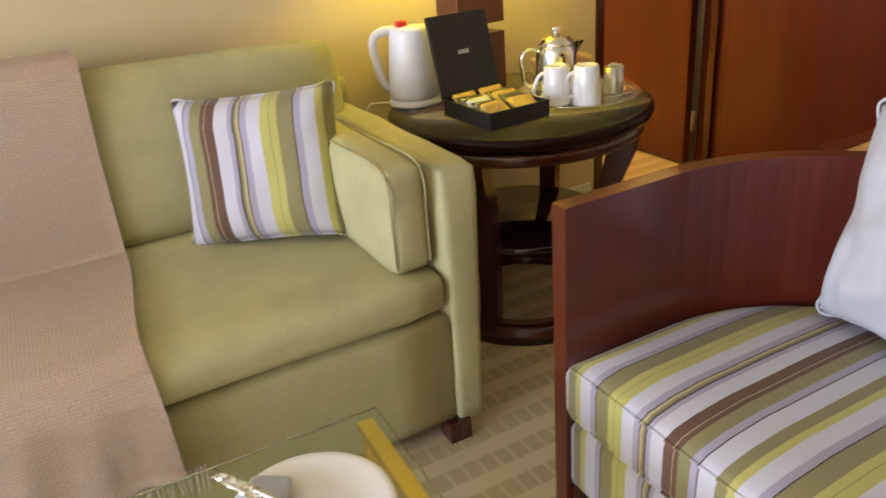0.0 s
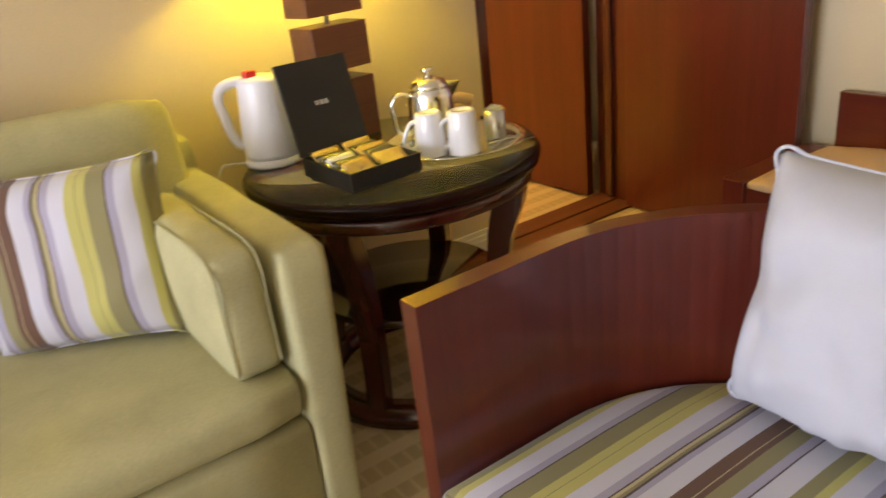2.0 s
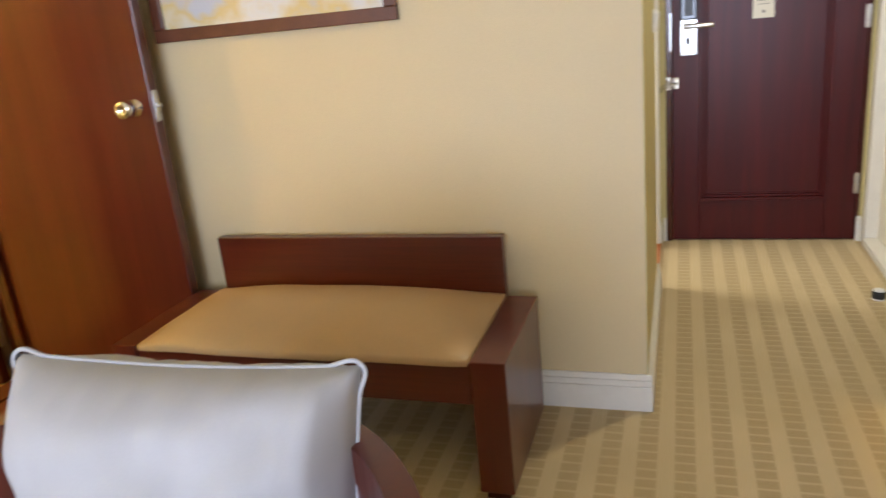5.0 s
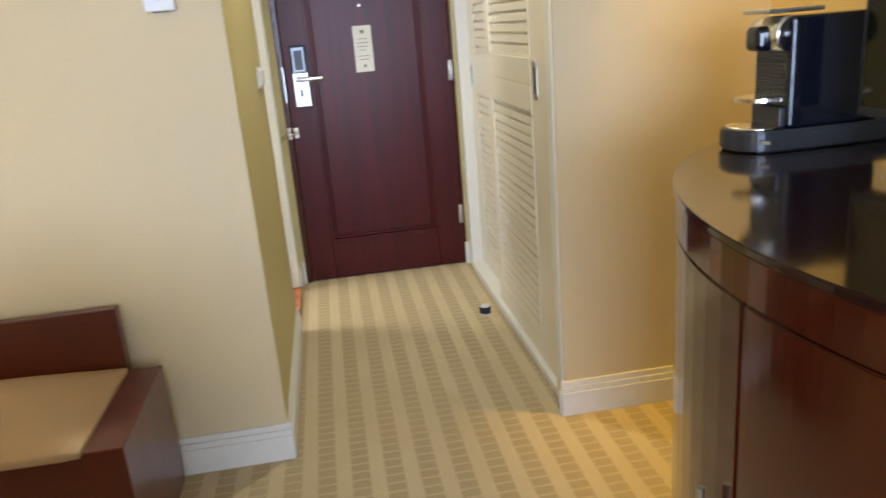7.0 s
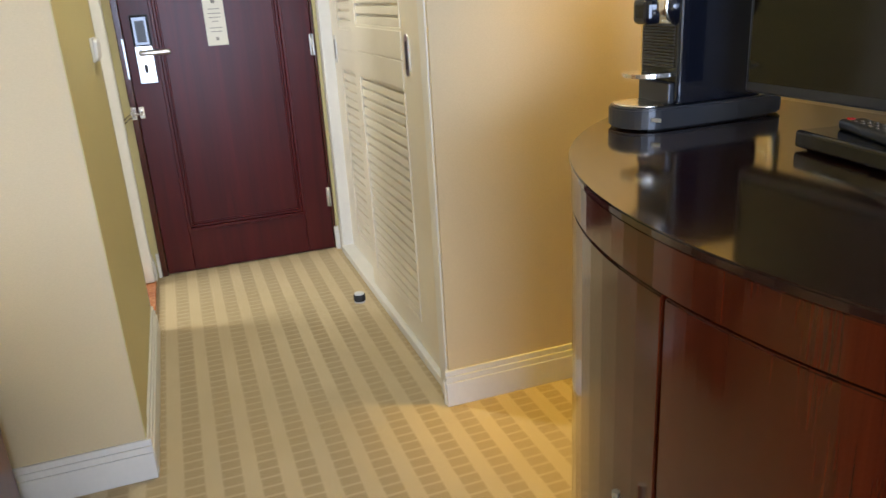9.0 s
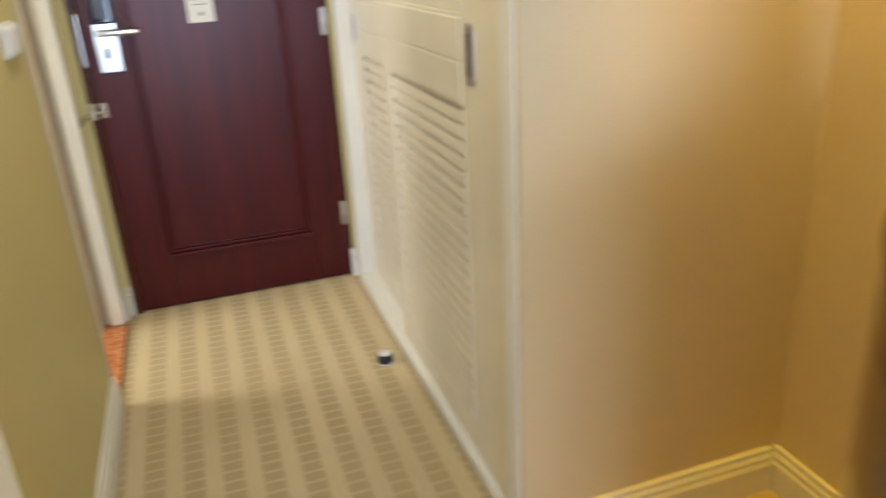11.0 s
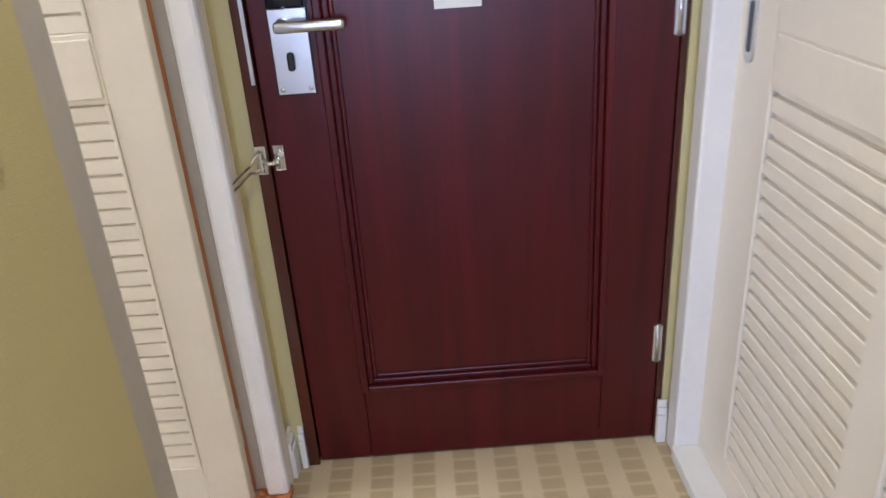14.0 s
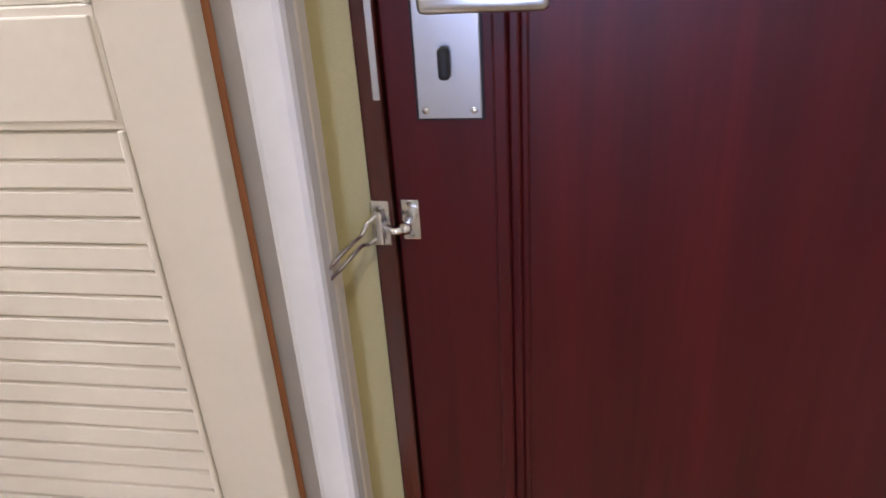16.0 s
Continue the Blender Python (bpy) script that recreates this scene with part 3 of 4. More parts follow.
for y in (-0.076, -0.040):
    for z in (-0.02, 0.022):
        turned(g, "screw", [(0.0, 0), (0.004, 0), (0.0, 0.002)], STEEL, pose(-0.004 if y < -0.06 else -0.018, y, z, 0, -90, 0), 10)
c = thing("notice_card", pose(X_D + 0.0098, -0.47, 1.215), "white printed notice card on the entrance door", "notice")
box(c, "card", (-0.0022, -0.047, -0.115), (0.0, 0.047, 0.115), CARD, 0)
turned(c, "emblem", [(0.0, 0), (0.010, 0), (0.010, 0.0006), (0, 0.0006)], INK, pose(-0.0022, 0, 0.085, 0, -90, 0), 16)
for z, w in ((0.05, 0.05), (0.03, 0.06), (0.012, 0.055), (-0.006, 0.03), (-0.035, 0.06), (-0.052, 0.05)):
    box(c, "print", (-0.0028, -w / 2, z - 0.0018), (-0.0022, w / 2, z + 0.0018), INK, 0)
box(c, "print", (-0.0028, -0.007, -0.092), (-0.0022, 0.007, -0.078), INK, 0)


# ---------------------------------------------------------------- louvred doors
def slat_mesh(w, pitch, depth, face):
    """One louvre slat: an upright face with a rounded nose and a groove above it."""
    bm = bmesh.new()
    f, k = face - 0.5, depth / 2
    prof = [(-k + 0.002, -pitch * 0.50), (-k, -pitch * 0.45), (-k + 0.001, pitch * (f - 0.04)), (-k + 0.003, pitch * f), (k, pitch * (f + 0.04)), (k, pitch * 0.50), (k + 0.004, pitch * 0.50), (k + 0.004, -pitch * 0.50)]
    ends = [[bm.verts.new((x, y, z)) for y, z in prof] for x in (-w / 2, w / 2)]
    n = len(prof)
    for i in range(n):
        bm.faces.new((ends[0][i], ends[0][(i + 1) % n], ends[1][(i + 1) % n], ends[1][i]))
    bm.faces.new(ends[0][::-1])
    bm.faces.new(ends[1])
    return mesh_of(bm, "slat", CREAM)


def louvre_door(name, m, w, stile_a, stile_b, label, pull_x=None, zones=((0.10, 0.938), (1.146, 1.985)), top=2.08, pitch=0.038, thick=0.036, depth=0.013, face=0.74):
    """Front faces -y in its own frame; x from 0 to w."""
    d = thing(name, m, label, "louvred door")
    box(d, "stile", (0, 0, 0), (stile_a, thick, top), CREAM, 0.003)
    box(d, "stile", (w - stile_b, 0, 0), (w, thick, top), CREAM, 0.003)
    zs = [0.0] + [z for pair in zones for z in pair] + [top]
    for z0, z1 in zip(zs[0::2], zs[1::2]):
        box(d, "rail", (stile_a, 0.0012, z0), (w - stile_b, thick, z1), CREAM, 0.002)
    low, high = zones[0][1] + 0.010, zones[1][0] - 0.010
    cuts = [low, high] if high - low < 0.15 else [low, (low + high) / 2 - 0.002, (low + high) / 2 + 0.002, high]
    for z0, z1 in zip(cuts[0::2], cuts[1::2]):
        box(d, "mid_panel", (stile_a + 0.006, -0.0025, z0), (w - stile_b - 0.006, 0.004, z1), CREAM, 0.002)
    inner = w - stile_a - stile_b
    me = slat_mesh(inner - 0.002, pitch, depth, face)
    for z0, z1 in zones:
        n = int((z1 - z0) / pitch)
        step = (z1 - z0) / n
        for i in range(n):
            put(d, "slat", me, pose(stile_a + inner / 2, depth / 2 + 0.004, z0 + step * (i + 0.5)))
        for x in (stile_a, w - stile_b - 0.008):
            box(d, "bead", (x, -0.003, z0), (x + 0.008, 0.004, z1), CREAM, 0.002)
    if pull_x is not None:
        for o, mat, dx in ((0.0045, STEEL, 0.021), (0.0052, SATIN, 0.009)):
            bm = bmesh.new()
            hz = 0.066 if mat is STEEL else 0.046
            pts = [(dx * math.cos(a), (hz - dx) * (1 if math.sin(a) >= 0 else -1) + dx * math.sin(a)) for a in (2 * math.pi * (i + 0.5) / 28 for i in range(28))]
            f = bm.faces.new([bm.verts.new((x, 0, z)) for x, z in pts])
            r = bmesh.ops.extrude_face_region(bm, geom=[f])
            for v in r["geom"]:
                if isinstance(v, bmesh.types.BMVert):
                    v.co.y += o
            put(d, "pull", mesh_of(bm, "pull", mat), pose(pull_x, -o + 0.0005, 1.064 if pull_x > 0.4 else 1.012), "recessed oval metal finger pull")
    return d


# front faces +y: turn half round, so x runs towards the room
louvre_door("closet_door", pose(4.33, -0.958, 0.036, 0, 0, 180), 0.992, 0.085, 0.277, "cream louvred sliding closet door", 0.775)
louvre_door("closet_door", pose(4.945, -1.003, 0.036, 0, 0, 180), 0.74, 0.155, 0.10, "cream louvred sliding closet door", 0.055, ((0.088, 0.918), (1.118, 1.97)))
bath = louvre_door("bathroom_door", pose(4.862, 0.843, 0.018, 0, 0, -90), 0.755, 0.10, 0.095, "cream louvred bathroom door standing open", None, ((0.125, 0.977), (1.103, 1.99)), 2.05, 0.0335, depth=0.006, face=0.88)
tagged(box(None, "door_seal", (4.9035, 0.085, 0.03), (4.910, 0.094, 2.05), AMBER, 0.001), "orange wooden seal strip behind the bathroom door", "seal")
hinge(bath, 4.912, 0.090, 0.22, "y")

# Unseen rings in the ceiling, made up to go with the hall and corner spots.
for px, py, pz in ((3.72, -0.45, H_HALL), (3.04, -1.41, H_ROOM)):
    f = thing("assumed_downlight", pose(px, py, pz), "small white recessed ring, unseen fitting added for a ceiling spot", "downlight", "ceiling downlights")
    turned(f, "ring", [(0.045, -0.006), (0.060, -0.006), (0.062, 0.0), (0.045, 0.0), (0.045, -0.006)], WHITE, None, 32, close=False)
# light switches on the hall wall
s = thing("light_switch", pose(4.075, 0.0, 1.165), "white plastic double rocker light switch", "switch")
box(s, "plate", (-0.06, -0.008, -0.040), (0.085, 0.0, 0.040), PLASTIC, 0.004)
for x0 in (-0.05, 0.018):
    box(s, "rocker", (x0, -0.022, -0.036), (x0 + 0.058, -0.006, 0.036), PLASTIC, 0.012, 4, pose(0, 0, 0, 4, 0, 0))
t = thing("thermostat", pose(X_E, 0.155, 1.435), "small white plastic wall thermostat", "thermostat")
box(t, "body", (-0.028, -0.04, -0.035), (0.0, 0.04, 0.035), PLASTIC, 0.005, 3)
for k in range(5):
    box(t, "grille", (-0.02 + k * 0.004, -0.02, -0.0365), (-0.018 + k * 0.004, 0.02, -0.034), SATIN, 0)
turned(t, "dial", [(0.0, 0), (0.014, 0), (0.013, 0.008), (0, 0.009)], PLASTIC, pose(-0.028, 0, 0.006, 0, -90, 0), 20)
p = thing("door_stop", pose(4.235, -0.862, 0.0), "small black door stop with a white top on the carpet", "door stop")
turned(p, "ring", [(0.0, 0.004), (0.024, 0.004), (0.026, 0.008), (0.026, 0.034), (0.023, 0.036), (0.0, 0.036)], RUBBER, None, 28)
turned(p, "cap", [(0.0, 0.036), (0.022, 0.036), (0.021, 0.041), (0.0, 0.042)], PLASTIC, None, 28)
turned(p, "foot", [(0.0, 0.0), (0.025, 0.0), (0.025, 0.005), (0.0, 0.005)], PLASTIC, None, 28)

# ---------------------------------------------------------------- sofa
s = thing("sofa", pose(0, 0, 0), "pale green microsuede sofa against the cream wall", "sofa")
XA, XB, YF = 1.180, 1.290, 1.385
arm = puffed((XA, YF, 0.045), (XB, 2.27, 0.720), 0.022, 0.004, 12)
for v in arm.verts:
    low = (0.72 - v.co.z) / 0.675
    v.co.x -= low * (0.008 + 0.036 * (v.co.x - XA) / (XB - XA))
    v.co.y -= 0.034 * low * (2.27 - v.co.y) / (2.27 - YF)
put(s, "armrest", mesh_of(arm, "armrest", SOFA, True))
soft(s, "armrest", (-0.75, YF, 0.09), (-0.64, 2.27, 0.735), 0.022, SOFA, 0.004)
soft(s, "base", (-0.64, YF - 0.018, 0.055), (XA - 0.004, 2.2, 0.362), 0.014, SOFA, 0.006)
soft(s, "seat_cushion", (-0.635, YF - 0.030, 0.367), (XA - 0.004, 2.12, 0.480), 0.045, SOFA, 0.012, cuts=16)
soft(s, "back_cushion", (-0.63, 0, 0), (XA + 0.05, 0.20, 0.46), 0.05, SOFA, 0.012, pose(0, 1.985, 0.49, -10, 0, 0), cuts=18)
soft(s, "back", (-0.75, 2.14, 0.09), (XB, 2.335, 0.80), 0.03, SOFA, 0.002)
for x, y in ((1.172, 1.376), (1.172, 2.22), (-0.70, 1.415), (-0.70, 2.26)):
    box(s, "foot", (x - 0.032, y - 0.03, 0.0), (x + 0.03, y + 0.03, 0.06), MAHOGANY_DARK, 0.003, label="dark wooden block foot")
box(s, "plinth", (-0.64, YF + 0.02, 0.035), (XA - 0.06, 2.2, 0.075), MAHOGANY_DARK, 0.002)
a = thing("bolster_cushion", pose(1.113, 1.418, 0.479, 0, -1, 1), "pale green box cushion leaning on the sofa's arm", "cushion")
soft(a, "cover", (-0.052, -0.01, 0.0), (0.052, 0.52, 0.262), 0.022, SOFA, 0.008)
for x in (-0.045, 0.045):
    tube(a, "piping", [(x, -0.010, 0.02), (x, -0.012, 0.13), (x, -0.010, 0.242), (x, 0.012, 0.258), (x, 0.25, 0.263), (x, 0.49, 0.258)], 0.0022, SOFA)
w, h = 0.43, 0.385
pl = thing("pillow", pose(0.905, 1.835, 0.676, 74, 0, -35) @ pose(0, 0, 0, 0, 0, 4), "striped square pillow in white, olive and brown", "pillow")
put(pl, "cover", mesh_of(pillow_bm(w, h, 0.13, 22, 0.05, 3), "cover", STRIPE_PILLOW, True))
tube(pl, "piping", seam(w, h, 0.05), 0.0022, STRIPE_PILLOW, None, True)


def throw_blanket():
    """A strip of woven cloth over back, seat and front of the sofa."""
    prof = [(2.30, 0.955), (2.20, 0.985), (2.10, 0.978), (2.040, 0.945), (2.022, 0.88), (1.998, 0.74), (1.978, 0.62), (1.966, 0.55), (1.958, 0.508), (1.945, 0.499), (1.91, 0.506), (1.70, 0.516), (1.50, 0.512), (1.41, 0.504), (1.352, 0.478), (1.328, 0.43), (1.326, 0.36), (1.322, 0.24)]
    bm = bmesh.new()
    uv = bm.loops.layers.uv.new("UVMap")
    n, rows, length = 30, [], 0.0
    fine = []
    for (y0, z0), (y1, z1) in zip(prof, prof[1:]):
        for k in range(4):
            fine.append((y0 + (y1 - y0) * k / 4, z0 + (z1 - z0) * k / 4))
    fine.append(prof[-1])
    last = fine[0]
    for y, z in fine:
        length += math.hypot(y - last[0], z - last[1])
        last = (y, z)
        right = 0.55 - 0.042 * max(0.0, min(1.0, (length - 0.55) / 0.7)) + 0.006 * math.sin(length * 9)
        row = []
        for i in range(n + 1):
            x = -0.35 + (right + 0.35) * i / n
            fold = 0.009 * math.sin(x * 26 + 1.5 * math.sin(z * 6)) * max(0.0, min(1.0, (0.48 - z) / 0.2))
            row.append((bm.verts.new((x, y - abs(fold) * 1.4 + 0.003 * noise.noise((x * 7, y * 7, z * 7)), z + 0.002 * noise.noise((x * 5, y * 5, 3)))), (x, length)))
        rows.append(row)
    for a, b in zip(rows, rows[1:]):
        for i in range(n):
            q = [a[i], a[i + 1], b[i + 1], b[i]]
            f = bm.faces.new([v for v, _ in q])
            for lp, (_, c) in zip(f.loops, q):
                lp[uv].uv = c
    bmesh.ops.solidify(bm, geom=bm.faces[:], thickness=0.004)
    return mesh_of(bm, "cloth", THROW, True)


b = thing("throw_blanket", pose(0, 0, 0), "beige woven throw with a fringe draped over the sofa", "blanket")
put(b, "cloth", throw_blanket())
bm = bmesh.new()
for i in range(90):
    x = -0.345 + i * 0.0101
    dx, l = random.uniform(-0.008, 0.008), random.uniform(0.055, 0.075)
    y = 1.320
    vs = [bm.verts.new(p) for p in ((x - 0.0028, y, 0.245), (x + 0.0028, y - 0.003, 0.245), (x + dx + 0.0015, y - 0.004, 0.245 - l), (x + dx - 0.0015, y, 0.245 - l), (x, y - 0.006, 0.24), (x + dx, y - 0.006, 0.25 - l))]
    for f in ((0, 1, 2, 3), (0, 4, 5, 3), (1, 2, 5, 4)):
        bm.faces.new([vs[k] for k in f])
tagged(put(b, "fringe", mesh_of(bm, "fringe", FRINGE)), kind="stuff")

# ---------------------------------------------------------------- tub chair
ch = thing("armchair", pose(1.5, 0.568, 0), "mahogany tub armchair with a striped seat", "armchair")
R = 0.437


def tub(r, z0, z1, thick, x0=-0.27):
    pts = [(x0 + (0 - x0) * i / 10, r) for i in range(10)]
    pts += [(r * 1.0 * math.sin(a), r * math.cos(a)) for a in (math.pi * i / 40 for i in range(41))]
    pts += [(x0 * i / 10, -r) for i in range(1, 11)]
    return ribbon_wall(pts, z0, z1, thick, lambda s: z1 + 0.004 * math.sin(math.pi * s))


shell = tub(R, 0.02, 0.745, 0.040)
bmesh.ops.bevel(shell, geom=[e for e in shell.edges if e.calc_face_angle(0) > 0.9], offset=0.003, segments=2, affect="EDGES")
put(ch, "shell", mesh_of(shell, "shell", MAHOGANY), None, "curved mahogany veneer shell")


def d_plate(r, x0, z0, z1, bev, name, mat, crown=0.0):
    bm = bmesh.new()
    pts = [(x0, r), (x0 / 2, r)] + [(r * 1.0 * math.sin(a), r * math.cos(a)) for a in (math.pi * i / 28 for i in range(29))] + [(x0 / 2, -r), (x0, -r)]
    pts += [(x0, -r + 2 * r * i / 8) for i in range(1, 8)]
    levels = [(z0, bev), (z0 + bev * 0.3, bev * 0.3), (z0 + bev, 0), (z1 - bev, 0), (z1 - bev * 0.3, bev * 0.3), (z1, bev), (z1 + crown * 0.6, bev + 0.08), (z1 + crown, bev + 0.2)]
    rings = []
    for z, inset in levels:
        k = 1 - inset / r
        rings.append([bm.verts.new((x * k, y * k, z)) for x, y in pts])
    n = len(pts)
    for a, b in zip(rings, rings[1:]):
        for i in range(n):
            bm.faces.new((a[i], a[(i + 1) % n], b[(i + 1) % n], b[i]))
    bm.faces.new(rings[0])
    bm.faces.new(rings[-1])
    return mesh_of(bm, name, mat, True)


put(ch, "seat_base", d_plate(0.412, -0.262, 0.10, 0.275, 0.02, "seat_base", STRIPE_SEAT))
put(ch, "seat_cushion", d_plate(0.411, -0.275, 0.282, 0.425, 0.03, "seat_cushion", STRIPE_SEAT, 0.018), None, "striped seat cushion")
for z in (0.298, 0.412):
    tube(ch, "piping", [(-0.272, 0.398 - 0.796 * i / 8, z) for i in range(9)], 0.0035, STRIPE_SEAT)
for x, y in ((-0.24, 0.42), (-0.24, -0.42), (0.30, 0.30), (0.30, -0.30)):
    box(ch, "foot", (x - 0.02, y - 0.02, 0.0), (x + 0.02, y + 0.02, 0.10), MAHOGANY_DARK, 0.003)
w, h = 0.50, 0.42
pl = thing("pillow", pose(1.785, 0.540, 0.656, 80, 0, -82) @ pose(0, 0, 0, 0, 0, -3), "plump white linen pillow with piped edges", "pillow")
put(pl, "cover", mesh_of(pillow_bm(w, h, 0.26, 44, 0.05, 9, 0.017), "cover", LINEN, True))
tube(pl, "piping", seam(w, h, 0.05), 0.0032, LINEN, None, True)

# ---------------------------------------------------------------- bench
bn = thing("luggage_bench", pose(0, 0, 0), "low mahogany luggage bench with a tan leather seat", "bench")
box(bn, "side", (2.706, 0.318, 0.03), (3.165, 0.412, 0.418), MAHOGANY, 0.003)
box(bn, "side", (2.706, 1.445, 0.03), (3.165, 1.525, 0.418), MAHOGANY, 0.003)
box(bn, "foot", (2.725, 0.335, 0.0), (3.15, 0.40, 0.03), MAHOGANY_DARK, 0.002)
box(bn, "foot", (2.725, 1.46, 0.0), (3.15, 1.51, 0.03), MAHOGANY_DARK, 0.002)
box(bn, "apron", (2.716, 0.412, 0.29), (2.74, 1.445, 0.408), MAHOGANY_Y, 0.002)
box(bn, "frame", (2.74, 0.412, 0.33), (3.165, 1.445, 0.395), MAHOGANY_Y, 0.002)
box(bn, "backboard", (3.185, 0.42, 0.27), (3.222, 1.432, 0.602), MAHOGANY_Y, 0.003)
box(bn, "frame", (3.165, 0.44, 0.33), (3.185, 1.42, 0.395), MAHOGANY_Y, 0.002)
pad = puffed((2.709, 0.416, 0.396), (3.182, 1.443, 0.424), 0.012, 0.0, 18)
for v in pad.verts:
    if v.co.z > 0.415:
        u, q = (v.co.x - 2.945) / 0.237, (v.co.y - 0.93) / 0.514
        v.co.z += 0.072 * max(0.0, 1 - abs(u) ** 2.2) * max(0.0, 1 - q ** 4)
put(bn, "seat_pad", mesh_of(pad, "seat_pad", LEATHER, True), None, "tan leather seat pad")
# picture above
pc = thing("framed_picture", pose(X_E, 1.123, 1.262), "pale art print in a reddish wooden frame", "picture")
for lo, hi in (((-0.024, -0.427, 0.0), (-0.002, 0.427, 0.04)), ((-0.024, -0.427, 0.66), (-0.002, 0.427, 0.70)), ((-0.024, -0.427, 0.04), (-0.002, -0.387, 0.66)), ((-0.024, 0.387, 0.04), (-0.002, 0.427, 0.66))):
    box(pc, "frame", lo, hi, LAMPWOOD, 0.003)
box(pc, "print", (-0.010, -0.387, 0.04), (-0.004, 0.387, 0.66), ART, 0)

# ---------------------------------------------------------------- round table
TX, TY, TZ = 1.738, 1.888, 0.690
tb = thing("side_table", pose(TX, TY, 0) @ Matrix.Diagonal((0.97, 0.97, 1, 1)), "round dark mahogany side table with a glass top", "table")
turned(tb, "top", [(0.0, 0.636), (0.395, 0.636), (0.405, 0.640), (0.417, 0.652), (0.420, 0.664), (0.418, 0.676), (0.410, 0.682), (0.0, 0.682)], TABLETOP, None, 72)
turned(tb, "glass_top", [(0.0, 0.683), (0.405, 0.683), (0.407, 0.686), (0.405, 0.690), (0.0, 0.690)], GREENGLASS, None, 72, "clear glass plate with a green edge")
turned(tb, "apron", [(0.36, 0.597), (0.388, 0.597), (0.392, 0.602), (0.392, 0.637), (0.36, 0.637), (0.36, 0.597)], MAHOGANY_DARK, None, 64, close=False)
turned(tb, "shelf", [(0.0, 0.285), (0.275, 0.285), (0.285, 0.295), (0.275, 0.308), (0.0, 0.308)], BLACKTOP, None, 56, "round lower shelf")
turned(tb, "base_ring", [(0.255, 0.0), (0.335, 0.0), (0.338, 0.03), (0.325, 0.055), (0.265, 0.055), (0.255, 0.0)], MAHOGANY_DARK, None, 56, close=False)
for ang in (-145, -55, 35, 125):
    bm = bmesh.new()
    rings = []
    for z, r, hw in ((0.05, 0.300, 0.026), (0.15, 0.288, 0.026), (0.26, 0.284, 0.027), (0.36, 0.292, 0.029), (0.46, 0.306, 0.034), (0.55, 0.334, 0.042), (0.634, 0.346, 0.043)):
        rings.append([bm.verts.new((r + a * hw, b * 0.030, z)) for a, b in ((-1, -1), (1, -1), (1, 1), (-1, 1))])
    for a, b in zip(rings, rings[1:]):
        for i in range(4):
            bm.faces.new((a[i], a[(i + 1) % 4], b[(i + 1) % 4], b[i]))
    bm.faces.new(rings[0])
    bm.faces.new(rings[-1])
    bmesh.ops.bevel(bm, geom=[e for e in bm.edges if abs((e.verts[0].co - e.verts[1].co).z) > 0.03], offset=0.004, segments=2, affect="EDGES")
    put(tb, "leg", mesh_of(bm, "leg", MAHOGANY_DARK, False), pose(0, 0, 0, 0, 0, ang))

# table lamp
lp = thing("table_lamp", pose(1.735, 2.145, TZ), "table lamp of stacked wooden blocks with a lit shade", "lamp")
for z0, z1, dx in ((0.0, 0.175, 0.0), (0.205, 0.33, 0.0), (0.358, 0.475, -0.005)):
    box(lp, "block", (-0.095 + dx, -0.055, z0), (0.095 + dx, 0.055, z1), LAMPWOOD, 0.002, m=pose(0, 0, 0, 0, 0, 9))
turned(lp, "stem", [(0.007, 0.17), (0.007, 0.60)], CHROME, None, 14)
bm = bmesh.new()
rs = []
for z, s in ((0.515, 0.235), (0.80, 0.20)):
    for o in (0.0, 0.004):
        rs.append([bm.verts.new(((s - o) * cx, (s * 0.72 - o) * cy, z)) for cx, cy in ((-1, -1), (1, -1), (1, 1), (-1, 1))])
for a, b in ((0, 2), (2, 3), (3, 1), (1, 0)):
    for i in range(4):
        bm.faces.new((rs[a][i], rs[a][(i + 1) % 4], rs[b][(i + 1) % 4], rs[b][i]))
sh = put(lp, "shade", mesh_of(bm, "shade", SHADE), None, "lit cream lampshade")
tube(lp, "cord", [(-0.05, 0.06, 0.012), (-0.10, 0.16, 0.006), (-0.11, 0.190, -0.05), (-0.11, 0.196, -0.3), (-0.105, 0.196, -0.62)], 0.0025, RUBBER)

# kettle
k = thing("electric_kettle", pose(1.488, 2.098, TZ) @ Matrix.Diagonal((1.05, 1.05, 1.15, 1)), "white plastic electric kettle with a red button", "kettle")
turned(k, "base", [(0.0, 0.0), (0.078, 0.0), (0.080, 0.006), (0.076, 0.018), (0.0, 0.018)], PLASTIC, None, 40)
turned(k, "body", [(0.0, 0.019), (0.074, 0.019), (0.076, 0.03), (0.072, 0.09), (0.064, 0.16), (0.060, 0.195), (0.056, 0.205), (0.0, 0.210)], PLASTIC, None, 40)
tube(k, "handle", [(-0.045, 0.0, 0.200), (-0.085, 0.0, 0.196), (-0.108, 0.0, 0.180), (-0.105, 0.0, 0.12), (-0.095, 0.0, 0.075), (-0.078, 0.0, 0.052), (-0.066, 0.0, 0.055)], 0.0125, PLASTIC, pose(0, 0, 0, 0, 0, -18))
box(k, "button", (-0.040, -0.013, 0.205), (-0.010, 0.013, 0.222), RED, 0.004, 3, label="red switch button")
turned(k, "spout", [(0.022, 0.0), (0.012, 0.03)], PLASTIC, pose(0.045, -0.02, 0.178, 0, 45, -20), 16)
box(k, "gauge", (0.060, -0.008, 0.06), (0.071, 0.008, 0.16), SATIN, 0.003, m=pose(0, 0, 0, 0, 0, -40))
